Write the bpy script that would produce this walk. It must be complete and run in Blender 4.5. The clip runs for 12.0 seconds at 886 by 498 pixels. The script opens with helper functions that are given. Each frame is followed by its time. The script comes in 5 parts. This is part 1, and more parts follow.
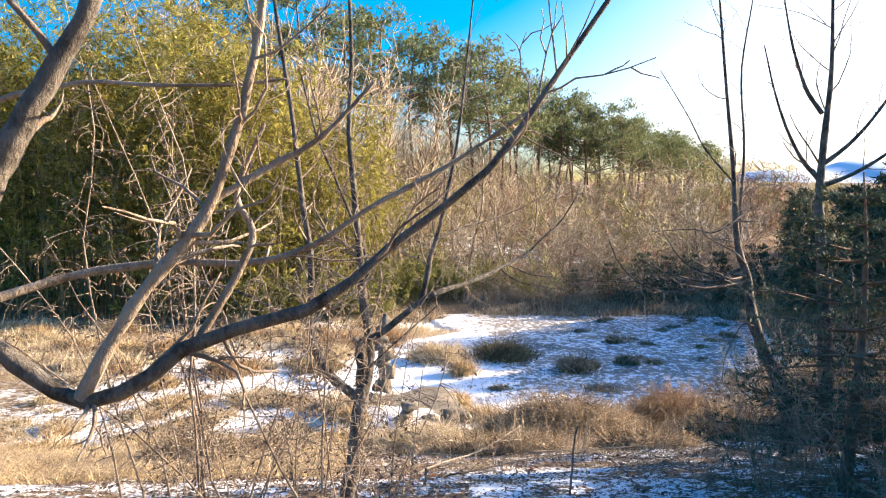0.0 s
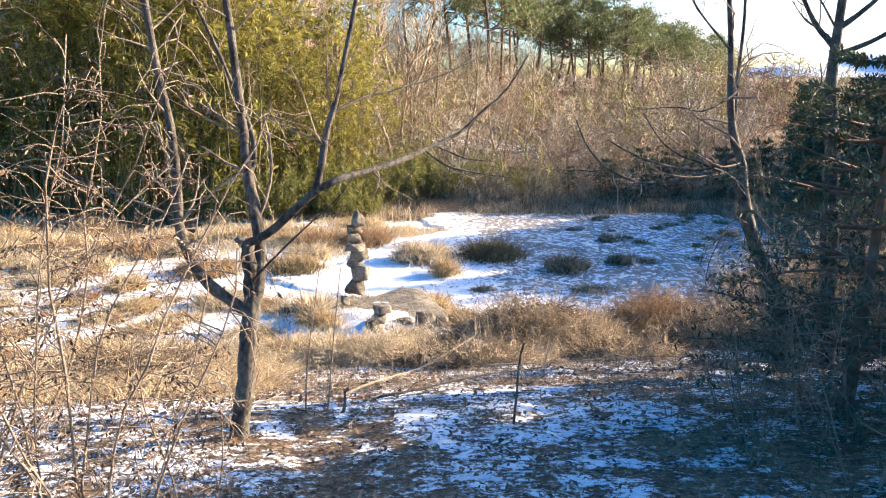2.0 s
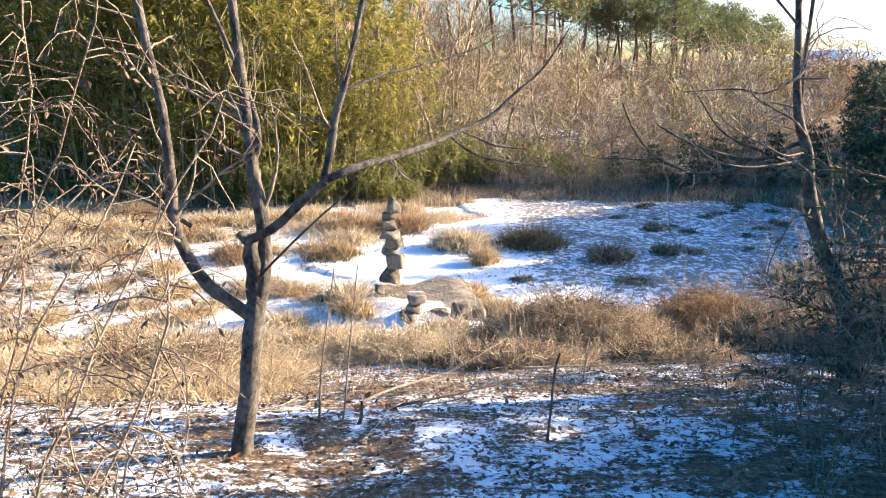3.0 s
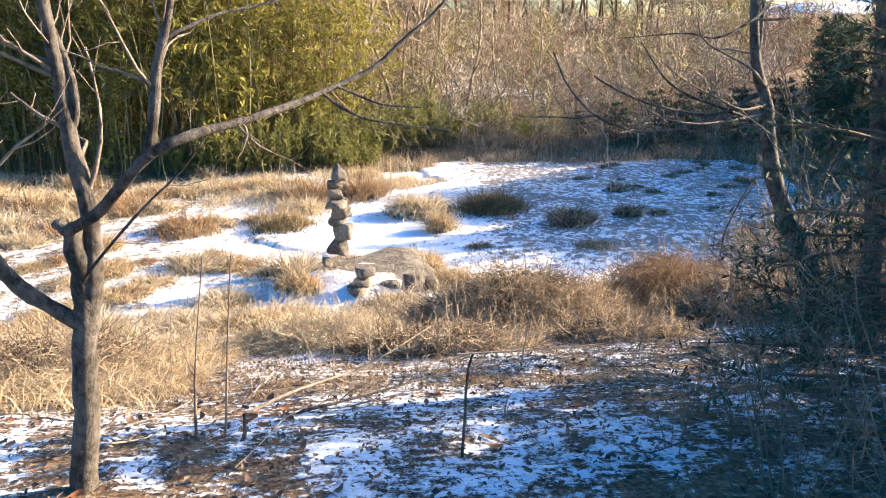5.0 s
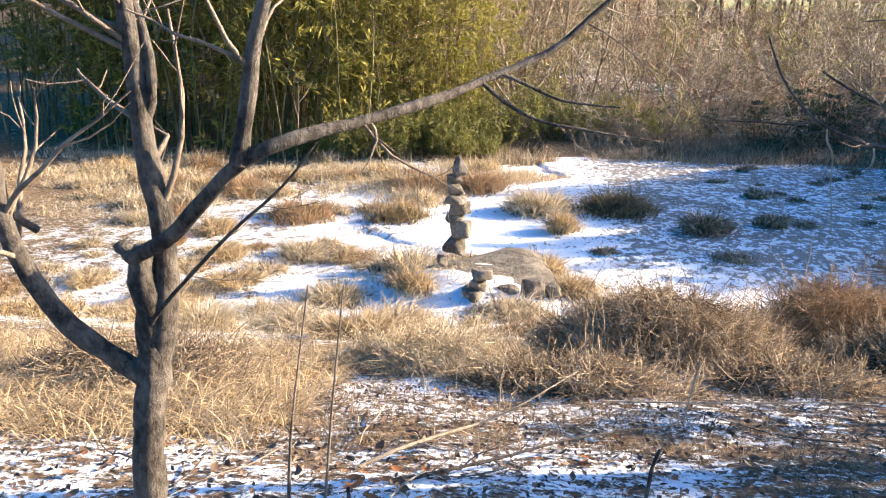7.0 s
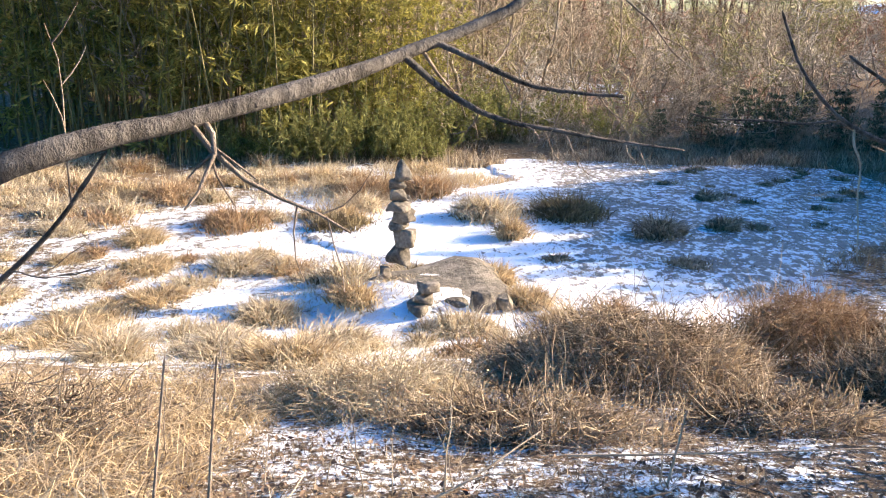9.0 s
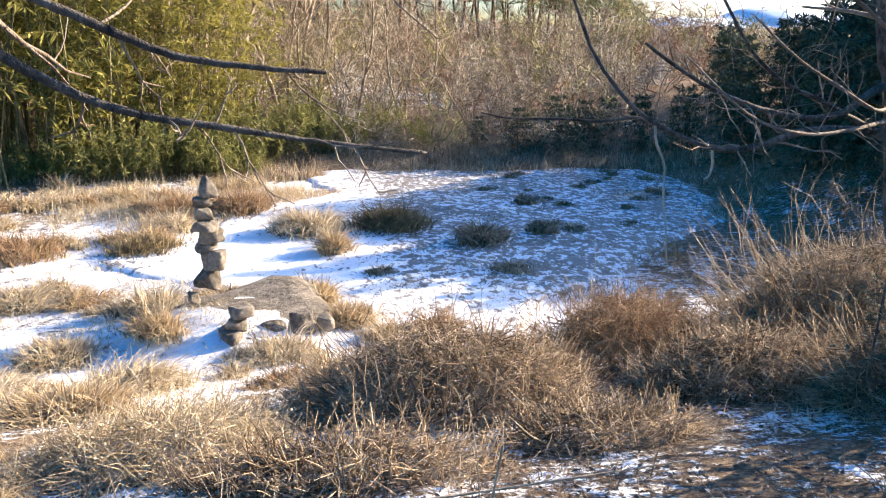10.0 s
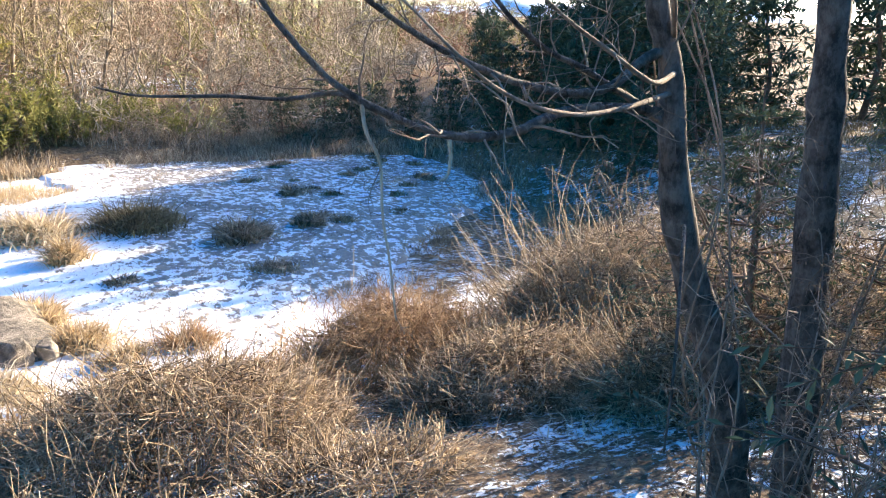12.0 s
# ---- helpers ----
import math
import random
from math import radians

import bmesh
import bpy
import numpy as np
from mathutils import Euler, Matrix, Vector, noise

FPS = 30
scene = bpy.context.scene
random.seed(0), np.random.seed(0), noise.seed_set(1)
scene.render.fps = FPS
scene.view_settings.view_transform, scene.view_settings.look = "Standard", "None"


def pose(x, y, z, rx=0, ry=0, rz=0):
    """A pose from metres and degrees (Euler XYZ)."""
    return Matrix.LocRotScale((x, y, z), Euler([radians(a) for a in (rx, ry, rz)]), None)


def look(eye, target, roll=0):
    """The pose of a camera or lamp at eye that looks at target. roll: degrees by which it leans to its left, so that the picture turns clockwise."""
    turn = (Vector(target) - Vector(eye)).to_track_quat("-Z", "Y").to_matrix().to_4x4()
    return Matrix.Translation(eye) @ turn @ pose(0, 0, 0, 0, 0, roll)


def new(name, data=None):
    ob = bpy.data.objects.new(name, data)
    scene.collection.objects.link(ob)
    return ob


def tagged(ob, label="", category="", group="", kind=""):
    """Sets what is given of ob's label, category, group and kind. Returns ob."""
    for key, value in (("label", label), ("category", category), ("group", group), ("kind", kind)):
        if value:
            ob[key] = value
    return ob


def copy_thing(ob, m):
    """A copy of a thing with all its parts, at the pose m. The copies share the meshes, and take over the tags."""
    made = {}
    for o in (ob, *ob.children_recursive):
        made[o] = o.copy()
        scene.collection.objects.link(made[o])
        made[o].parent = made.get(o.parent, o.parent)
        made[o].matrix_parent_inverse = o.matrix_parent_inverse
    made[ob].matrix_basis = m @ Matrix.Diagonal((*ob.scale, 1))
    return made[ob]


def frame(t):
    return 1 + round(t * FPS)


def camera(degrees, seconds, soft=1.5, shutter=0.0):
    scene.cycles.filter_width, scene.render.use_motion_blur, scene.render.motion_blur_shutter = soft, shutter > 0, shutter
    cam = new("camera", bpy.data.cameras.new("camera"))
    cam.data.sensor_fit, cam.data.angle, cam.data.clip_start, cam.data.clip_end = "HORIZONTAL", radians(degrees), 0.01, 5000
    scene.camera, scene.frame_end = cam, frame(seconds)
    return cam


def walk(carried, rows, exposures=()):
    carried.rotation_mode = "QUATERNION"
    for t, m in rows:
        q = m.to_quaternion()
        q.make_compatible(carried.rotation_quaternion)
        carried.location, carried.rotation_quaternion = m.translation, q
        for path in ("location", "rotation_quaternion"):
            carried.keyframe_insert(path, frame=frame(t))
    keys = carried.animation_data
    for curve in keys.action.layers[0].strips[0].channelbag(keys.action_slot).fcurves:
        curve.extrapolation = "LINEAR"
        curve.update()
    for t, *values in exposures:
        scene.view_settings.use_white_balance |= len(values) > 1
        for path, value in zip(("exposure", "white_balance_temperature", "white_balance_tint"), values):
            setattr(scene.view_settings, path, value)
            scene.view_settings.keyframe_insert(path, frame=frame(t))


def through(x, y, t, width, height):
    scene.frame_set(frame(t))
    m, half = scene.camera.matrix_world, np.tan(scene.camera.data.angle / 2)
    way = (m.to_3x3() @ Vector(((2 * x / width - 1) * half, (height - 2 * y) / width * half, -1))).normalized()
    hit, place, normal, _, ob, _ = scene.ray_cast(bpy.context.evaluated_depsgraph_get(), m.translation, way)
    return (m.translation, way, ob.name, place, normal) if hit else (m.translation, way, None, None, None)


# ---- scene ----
cam = camera(58.7, 12.0, soft=1.1)
METRES, EYE, TILT, LEAN, TURN = 6.0, 1.5, -3.0, 0.0, 0.0
ROWS = [
    (0.0, 0.0, 0.0, 0.0, -0.0, 0.0, -0.0),
    (0.5, 0.0279, 0.0549, -0.0038, -4.84, -1.12, 0.08),
    (1.0, 0.0493, 0.0956, -0.009, -5.33, -2.26, 0.19),
    (1.5, 0.079, 0.1503, -0.0138, -3.96, -3.87, 0.11),
    (2.0, 0.087, 0.1862, -0.0206, 0.25, -7.32, 0.16),
    (2.5, 0.0902, 0.2384, -0.0211, 2.82, -7.44, 0.01),
    (3.0, 0.0999, 0.2699, -0.0194, 3.36, -8.44, -0.07),
    (5.0, 0.1574, 0.3976, -0.0249, 1.14, -11.12, 1.07),
    (5.5, 0.1523, 0.4355, -0.0268, 4.26, -12.14, 0.43),
    (6.0, 0.144, 0.4744, -0.0287, 7.8, -12.0, -0.34),
    (6.5, 0.1235, 0.5129, -0.0243, 9.52, -11.78, -0.75),
    (8.5, 0.1025, 0.6576, -0.0286, 8.53, -12.21, -1.24),
    (9.0, 0.1017, 0.6947, -0.031, 5.68, -11.68, -0.75),
    (9.5, 0.1196, 0.7468, -0.0362, 1.15, -11.15, 0.34),
    (10.0, 0.1358, 0.7818, -0.0383, -6.82, -10.85, 0.14),
    (10.5, 0.1448, 0.8267, -0.0456, -11.24, -10.54, -0.18),
    (11.0, 0.1536, 0.8529, -0.0483, -12.66, -11.49, -0.2),
    (11.5, 0.1852, 0.8945, -0.0468, -15.91, -11.61, -0.18),
    (12.0, 0.2145, 0.9199, -0.0459, -23.04, -11.89, 0.38),
]
SUN_AZ, SUN_EL = 69.0, 19.0      # degrees right of straight ahead, and above the horizon
walk(cam, [(t, pose(0, 0, EYE, TILT, LEAN, TURN) @ pose(METRES * x, METRES * y, METRES * z, 90 + pitch, roll, yaw)) for t, x, y, z, yaw, pitch, roll in ROWS],
     exposures=[(0.0, 1.95, 6300, 15), (1.5, 2.0, 6200, 15), (2.5, 2.02, 6100, 15), (5.5, 2.02, 6150, 15), (6.5, 1.88, 6100, 15), (9.0, 1.9, 5900, 15), (11.0, 1.85, 5850, 14), (12.0, 2.2, 5900, 13)])

# ---- world and sun ----
world = bpy.data.worlds.new("winter_sky")
scene.world = world
world.use_nodes = True
wn = world.node_tree.nodes
sky = wn.new("ShaderNodeTexSky")
sky.sky_type, sky.sun_disc = "NISHITA", False
sky.sun_elevation, sky.sun_rotation = radians(SUN_EL), radians(SUN_AZ)
sky.air_density, sky.dust_density, sky.ozone_density = 1.0, 3.0, 3.0
wn["Background"].inputs["Strength"].default_value = 0.095
deeper = wn.new("ShaderNodeHueSaturation")
# the clear zenith is deep blue, the bright haze near the horizon almost white
grey, fade = wn.new("ShaderNodeRGBToBW"), wn.new("ShaderNodeMapRange")
for socket, value in (("From Min", 1.5), ("From Max", 4.7), ("To Min", 2.7), ("To Max", 0.7)):
    fade.inputs[socket].default_value = value
world.node_tree.links.new(sky.outputs[0], grey.inputs[0])
world.node_tree.links.new(grey.outputs[0], fade.inputs["Value"])
world.node_tree.links.new(fade.outputs[0], deeper.inputs["Saturation"])
world.node_tree.links.new(sky.outputs[0], deeper.inputs["Color"])
world.node_tree.links.new(deeper.outputs[0], wn["Background"].inputs["Color"])
sun = new("sun", bpy.data.lights.new("sun", "SUN"))
sun.data.energy, sun.data.angle, sun.data.color = 5.0, radians(0.55), (1.0, 0.80, 0.52)
az, el = radians(SUN_AZ), radians(SUN_EL)
sun.matrix_world = look((40 * math.sin(az), 40 * math.cos(az), 40 * math.tan(el)), (0, 0, 0))

# ---- mesh tools ----
rng = np.random.default_rng(7)


class Geo:
    """Vertices and faces (of 3 or 4 corners) gathered from arrays."""
    def __init__(self):
        self.v, self.f, self.n = [], [], 0

    def add(self, v, f):
        v = np.asarray(v, float).reshape(-1, 3)
        self.v.append(v)
        self.f.append(np.asarray(f, int) + self.n)
        self.n += len(v)
        return self

    def mesh(self, name, smooth=True):
        me = bpy.data.meshes.new(name)
        v = np.concatenate(self.v)
        size = np.concatenate([np.full(len(f), f.shape[1]) for f in self.f])
        loops = np.concatenate([f.ravel() for f in self.f])
        me.vertices.add(len(v))
        me.vertices.foreach_set("co", v.astype(np.float32).ravel())
        me.loops.add(len(loops))
        me.loops.foreach_set("vertex_index", loops.astype(np.int32))
        me.polygons.add(len(size))
        me.polygons.foreach_set("loop_start", np.concatenate([[0], np.cumsum(size)[:-1]]).astype(np.int32))
        me.polygons.foreach_set("use_smooth", np.full(len(size), smooth))
        me.update(calc_edges=True)
        me.validate()
        return me


def part(name, geo, material, parent=None, label="", smooth=True):
    me = geo.mesh(name, smooth) if isinstance(geo, Geo) else geo
    if material and not me.materials:
        me.materials.append(material)
    ob = new(name, me)
    if parent:
        ob.parent = parent
    return tagged(ob, label)


def thing(name, label, category, at=(0, 0, 0), group="", kind=""):
    ob = new(name)
    ob.location = at
    ob.empty_display_size = 0.1
    return tagged(ob, label, category, group, kind)


def unit(a):
    return a / np.maximum(np.linalg.norm(a, axis=-1, keepdims=True), 1e-9)


def tubes(P, R, k=4):
    """Tapered tubes along N polylines of M points: P (N, M, 3), R (N, M)."""
    P, R = np.asarray(P, float), np.asarray(R, float)
    N, M = P.shape[:2]
    T = unit(np.gradient(P, axis=1))
    main = unit(P[:, -1] - P[:, 0])
    ref = np.where(np.abs(main[:, 2:3]) > 0.7, [[1.0, 0.13, 0]], [[0, 0.11, 1.0]])[:, None, :]
    A = unit(np.cross(T, ref))
    B = np.cross(T, A)
    a = np.arange(k) * 2 * math.pi / k
    ring = P[:, :, None] + R[:, :, None, None] * (np.cos(a)[None, None, :, None] * A[:, :, None] + np.sin(a)[None, None, :, None] * B[:, :, None])
    i = np.arange(N)[:, None, None] * M * k
    j = np.arange(M - 1)[None, :, None] * k
    s = np.arange(k)[None, None, :]
    s2 = (s + 1) % k
    f = np.stack(np.broadcast_arrays(i + j + s, i + j + s2, i + j + k + s2, i + j + k + s), -1).reshape(-1, 4)
    return ring.reshape(-1, 3), f


def grow(start, d, length, M, wob, lift, r=rng):
    P, d = [np.asarray(start, float)], unit(np.asarray(d, float))
    length = np.broadcast_to(np.asarray(length, float), (len(d),))
    for _ in range(M - 1):
        d = unit(d + wob * r.normal(size=d.shape) + np.array([0, 0, lift]))
        P.append(P[-1] + d * (length / (M - 1))[:, None])
    return np.stack(P, 1)


def sprout(P, R, count, lo, hi, angle, r=rng, spread=0.25):
    """Starts, directions and radii of count side shoots on each of the polylines."""
    N, M = P.shape[:2]
    n = np.repeat(np.arange(N), count)
    s = r.uniform(lo, hi, len(n)) * (M - 1)
    i = np.minimum(s.astype(int), M - 2)
    w = (s - i)[:, None]
    start = P[n, i] * (1 - w) + P[n, i + 1] * w
    rad = R[n, i] * (1 - w[:, 0]) + R[n, i + 1] * w[:, 0]
    t = unit(P[n, i + 1] - P[n, i])
    side = unit(np.cross(t, r.normal(size=t.shape)))
    a = angle + r.normal(0, spread, len(n))
    return start, np.cos(a)[:, None] * t + np.sin(a)[:, None] * side, rad, n


def taper(r0, r1, M, power=1.0):
    s = np.linspace(0, 1, M)[None] ** power
    return np.asarray(r0, float)[:, None] * (1 - s) + np.asarray(r1, float)[:, None] * s


def blades(base, h, azim, lean, width, segs=2, r=rng):
    """Bent, pointed grass blades."""
    N = len(base)
    s = np.linspace(0, 1, segs + 1)[None, :, None]
    d = np.stack([np.cos(azim), np.sin(azim), np.zeros(N)], -1)[:, None]
    L = np.asarray(lean)[:, None, None]
    H = np.asarray(h)[:, None, None]
    c = np.asarray(base)[:, None] + H * (s - 0.6 * L * s ** 2) * np.array([0, 0, 1.0]) + H * L * 0.85 * s ** 1.5 * d
    fa = r.uniform(0, 2 * math.pi, N)
    side = np.stack([np.cos(fa), np.sin(fa), 0.3 * np.sin(3 * fa)], -1)[:, None]
    w = (np.asarray(width)[:, None, None] * (1 - s) * 0.5)[:, :-1]
    lft, rgt = c[:, :-1] - side * w, c[:, :-1] + side * w
    v = np.concatenate([lft, rgt, c[:, -1:]], 1)
    K = 2 * segs + 1
    o = np.arange(N)[:, None] * K
    quads = [np.concatenate([o + j, o + segs + j, o + segs + j + 1, o + j + 1], 1) for j in range(segs - 1)]
    tri = np.concatenate([o + segs - 1, o + 2 * segs - 1, o + 2 * segs], 1)
    return v.reshape(-1, 3), (np.concatenate(quads) if quads else None), tri


def add_blades(geo, *args, **kw):
    v, q, t = blades(*args, **kw)
    n = geo.n
    geo.v.append(v)
    if q is not None:
        geo.f.append(q + n)
    geo.f.append(t + n)
    geo.n += len(v)


def leaf_quads(geo, c, d, up, length, width):
    """Small folded leaves (two triangles each side of a fold): c centre, d direction, up normal."""
    d = unit(d)
    s = unit(np.cross(d, up))
    n = np.cross(s, d)
    length, width = np.asarray(length)[:, None], np.asarray(width)[:, None]
    a, b = c - d * length * 0.5, c + d * length * 0.5
    l = c - s * width * 0.5 + n * width * 0.15
    r_ = c + s * width * 0.5 + n * width * 0.15
    v = np.stack([a, r_, b, l], 1)
    o = np.arange(len(c))[:, None] * 4
    geo.add(v, np.concatenate([np.concatenate([o, o + 1, o + 2], 1), np.concatenate([o, o + 2, o + 3], 1)]))


def fbm(x, y, scale, seed=0, octaves=3):
    """Cheap smooth value noise in numpy, about -1 to 1."""
    out, amp, tot = 0, 1.0, 0
    for o in range(octaves):
        X, Y = np.asarray(x) * scale + 17.3 * (seed + o), np.asarray(y) * scale - 9.1 * (seed + o)
        i, j = np.floor(X), np.floor(Y)
        u, v = X - i, Y - j
        u, v = u * u * (3 - 2 * u), v * v * (3 - 2 * v)

        def g(a, b):
            q = np.sin(a * 127.1 + b * 311.7 + seed * 13.7) * 43758.5453
            return (q - np.floor(q)) * 2 - 1
        out = out + amp * ((g(i, j) * (1 - u) + g(i + 1, j) * u) * (1 - v) + (g(i, j + 1) * (1 - u) + g(i + 1, j + 1) * u) * v)
        tot += amp
        amp, scale = amp * 0.5, scale * 2.03
    return out / tot


def smooth(a, b, x):
    t = np.clip((np.asarray(x, float) - a) / (b - a), 0, 1)
    return t * t * (3 - 2 * t)


# ---- shape of the land ----
POND_Z = -2.75


def land(x, y):
    x, y = np.asarray(x, float), np.asarray(y, float)
    ys = y - 0.10 * np.clip(x, -4, 6)
    z = 0
    for k in (-0.5, 0, 0.5):
        z = z + np.interp(ys + k, [-50, 0, 3, 5.4, 6.3, 9.6, 11.3, 12.6, 14.0, 60], [0.3, 0.0, -0.3, -0.55, -0.70, -1.45, -1.95, -2.40, -2.78, -2.78]) / 3
    z = z + 1.5 * smooth(8.5, 15, x - 0.12 * (y - 15)) * smooth(7, 13, y) * smooth(60, 30, y)
    z = z + np.maximum(0, np.minimum(y, 150) - 33.5) * 0.078 * smooth(33, 40, y)
    z = z + 13 * np.exp(-((x + 38) ** 2 + (y - 80) ** 2) / (2 * 24.0 ** 2)) * smooth(30, 45, y)
    z = z + 0.35 * smooth(31.2, 33.8, y + 0.06 * (x + 4)) + 0.5 * smooth(-13, -20, x) * smooth(10, 20, y)
    z = z + 0.62 * np.exp(-(((x + 0.9) / 1.25) ** 2 + ((y - 15.6) / 1.15) ** 2) ** 1.3) * 0.55
    near = smooth(60, 20, y)
    z = z + near * (0.045 * fbm(x, y, 0.9, 3) + 0.02 * fbm(x, y, 4.0, 5, 2)) + (1 - near) * 0.8 * fbm(x, y, 0.05, 8)
    return z


def ground_z(x, y):
    return float(land(x, y))

# ---- materials ----
class Mat:
    """A node material under construction."""
    def __init__(self, name, rough=0.8, spec=0.3):
        self.m = bpy.data.materials.new(name)
        self.m.use_nodes = True
        self.t = self.m.node_tree
        self.b = self.t.nodes["Principled BSDF"]
        self.b.inputs["Roughness"].default_value = rough
        self.b.inputs["Specular IOR Level"].default_value = spec

    def node(self, kind, **vals):
        n = self.t.nodes.new("ShaderNode" + kind)
        for k, v in vals.items():
            if k in n.inputs:
                n.inputs[k].default_value = v
        return n

    def link(self, a, b):
        self.t.links.new(a, b)

    def noise(self, scale, detail=4.0, rough=0.6, stretch=None):
        co = self.node("TexCoord").outputs["Object"]
        if stretch:
            mp = self.node("Mapping")
            mp.inputs["Scale"].default_value = stretch
            self.link(co, mp.inputs["Vector"])
            co = mp.outputs["Vector"]
        n = self.node("TexNoise", Scale=scale, Detail=detail, Roughness=rough)
        self.link(co, n.inputs["Vector"])
        return n.outputs["Fac"]

    def ramp(self, fac, *stops):
        r = self.node("ValToRGB")
        e = r.color_ramp.elements
        while len(e) < len(stops):
            e.new(0.5)
        for el_, (p, c) in zip(e, stops):
            el_.position, el_.color = p, (*c, 1)
        self.link(fac, r.inputs["Fac"])
        return r.outputs["Color"]

    def mix(self, fac, a, b, blend="MIX"):
        n = self.node("Mix")
        n.data_type, n.blend_type = "RGBA", blend
        for src, i in ((fac, 0), (a, 6), (b, 7)):
            if isinstance(src, (int, float)):
                n.inputs[i].default_value = src
            elif isinstance(src, tuple):
                n.inputs[i].default_value = (*src, 1)
            else:
                self.link(src, n.inputs[i])
        return n.outputs[2]

    def math(self, op, a, b=0.0, c=0.0):
        n = self.node("Math")
        n.operation = op
        for i, s in enumerate((a, b, c)):
            if isinstance(s, (int, float)):
                n.inputs[i].default_value = s
            else:
                self.link(s, n.inputs[i])
        return n.outputs[0]

    def color(self, c):
        self.link(c, self.b.inputs["Base Color"])
        return self

    def bump(self, fac, strength=0.5, dist=0.01):
        n = self.node("Bump", Strength=strength, Distance=dist)
        self.link(fac, n.inputs["Height"])
        self.link(n.outputs["Normal"], self.b.inputs["Normal"])
        return self

    def island(self):
        return self.node("NewGeometry").outputs["Random Per Island"]

    def each(self):
        return self.node("ObjectInfo").outputs["Random"]


def blade_mat(name, dark, mid, light, through=0.25):
    """Dry stalks and leaves: hue varies from piece to piece, and a little light passes through."""
    m = Mat(name, 0.75, 0.25)
    c = m.ramp(m.island(), (0.0, tuple(0.6 * q for q in dark)), (0.25, dark), (0.55, mid), (1.0, light))
    c = m.mix(0.35, c, m.ramp(m.noise(2.2, 3), (0.35, dark), (0.65, light)))
    m.color(c)
    if through:
        tr = m.node("BsdfTranslucent")
        m.link(c, tr.inputs["Color"])
        mx = m.node("MixShader", Fac=through)
        m.link(m.b.outputs[0], mx.inputs[1])
        m.link(tr.outputs[0], mx.inputs[2])
        m.link(mx.outputs[0], m.t.nodes["Material Output"].inputs["Surface"])
    return m.m


def bark_mat(name, dark, light, scale=30):
    m = Mat(name, 0.85, 0.25)
    n1, n2 = m.noise(scale, 6, 0.75, (1, 1, 0.55)), m.noise(scale * 0.22, 4)
    c = m.mix(0.5, m.ramp(n1, (0.43, dark), (0.57, light)), m.ramp(n2, (0.43, dark), (0.58, light)))
    return m.color(c).bump(n1, 1.0, 0.02).m


STRAW = blade_mat("straw_gold", (0.30, 0.20, 0.10), (0.58, 0.43, 0.24), (0.82, 0.67, 0.42), 0.3)
PALE = blade_mat("straw_pale", (0.36, 0.27, 0.16), (0.68, 0.55, 0.36), (0.86, 0.76, 0.56), 0.35)
RUST = blade_mat("straw_rust", (0.22, 0.125, 0.065), (0.43, 0.275, 0.145), (0.63, 0.46, 0.27))
THATCH = blade_mat("thicket_brown", (0.07, 0.044, 0.028), (0.34, 0.23, 0.13), (0.84, 0.69, 0.48), 0.25)
HAZEL = blade_mat("bare_twigs", (0.22, 0.165, 0.12), (0.45, 0.365, 0.28), (0.70, 0.60, 0.48), 0.0)
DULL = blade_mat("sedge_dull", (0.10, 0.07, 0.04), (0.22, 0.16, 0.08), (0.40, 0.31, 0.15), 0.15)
LITTER = blade_mat("fallen_leaf", (0.05, 0.03, 0.022), (0.15, 0.09, 0.055), (0.36, 0.25, 0.165), 0.05)
LEAF_RUST = blade_mat("leaf_rust", (0.20, 0.07, 0.03), (0.36, 0.14, 0.05), (0.46, 0.22, 0.09), 0.2)
BAMBOO_LEAF = blade_mat("bamboo_leaf", (0.12, 0.12, 0.02), (0.30, 0.275, 0.055), (0.55, 0.47, 0.13), 0.4)
BAMBOO_DEEP = blade_mat("bamboo_leaf_green", (0.10, 0.11, 0.03), (0.22, 0.22, 0.06), (0.42, 0.39, 0.13), 0.35)
NEEDLE = blade_mat("pine_needle", (0.07, 0.10, 0.04), (0.16, 0.19, 0.08), (0.30, 0.31, 0.14), 0.3)
FIR = blade_mat("fir_needle", (0.035, 0.055, 0.035), (0.06, 0.09, 0.055), (0.13, 0.16, 0.085), 0.1)
BARK = bark_mat("bark_grey", (0.038, 0.031, 0.025), (0.20, 0.17, 0.14), 34)
BARK_TWIG = bark_mat("bark_twig", (0.16, 0.115, 0.08), (0.36, 0.29, 0.22), 20)
BARK_FAR = bark_mat("bark_far", (0.15, 0.11, 0.07), (0.54, 0.44, 0.31), 6)
BARK_PALE = bark_mat("bark_pale", (0.19, 0.16, 0.12), (0.66, 0.57, 0.44), 5)
BARK_RED = bark_mat("bark_reddish", (0.17, 0.09, 0.055), (0.50, 0.32, 0.21), 5)
BARK_OLIVE = bark_mat("bark_olive", (0.16, 0.14, 0.05), (0.48, 0.42, 0.19), 5)
BARK_PINE = bark_mat("bark_pine", (0.10, 0.065, 0.045), (0.26, 0.17, 0.12), 9)
BARK_DEAD = bark_mat("bark_bleached", (0.36, 0.28, 0.19), (0.62, 0.52, 0.38), 25)
CULM = bark_mat("bamboo_culm", (0.08, 0.07, 0.03), (0.27, 0.23, 0.10), 5)


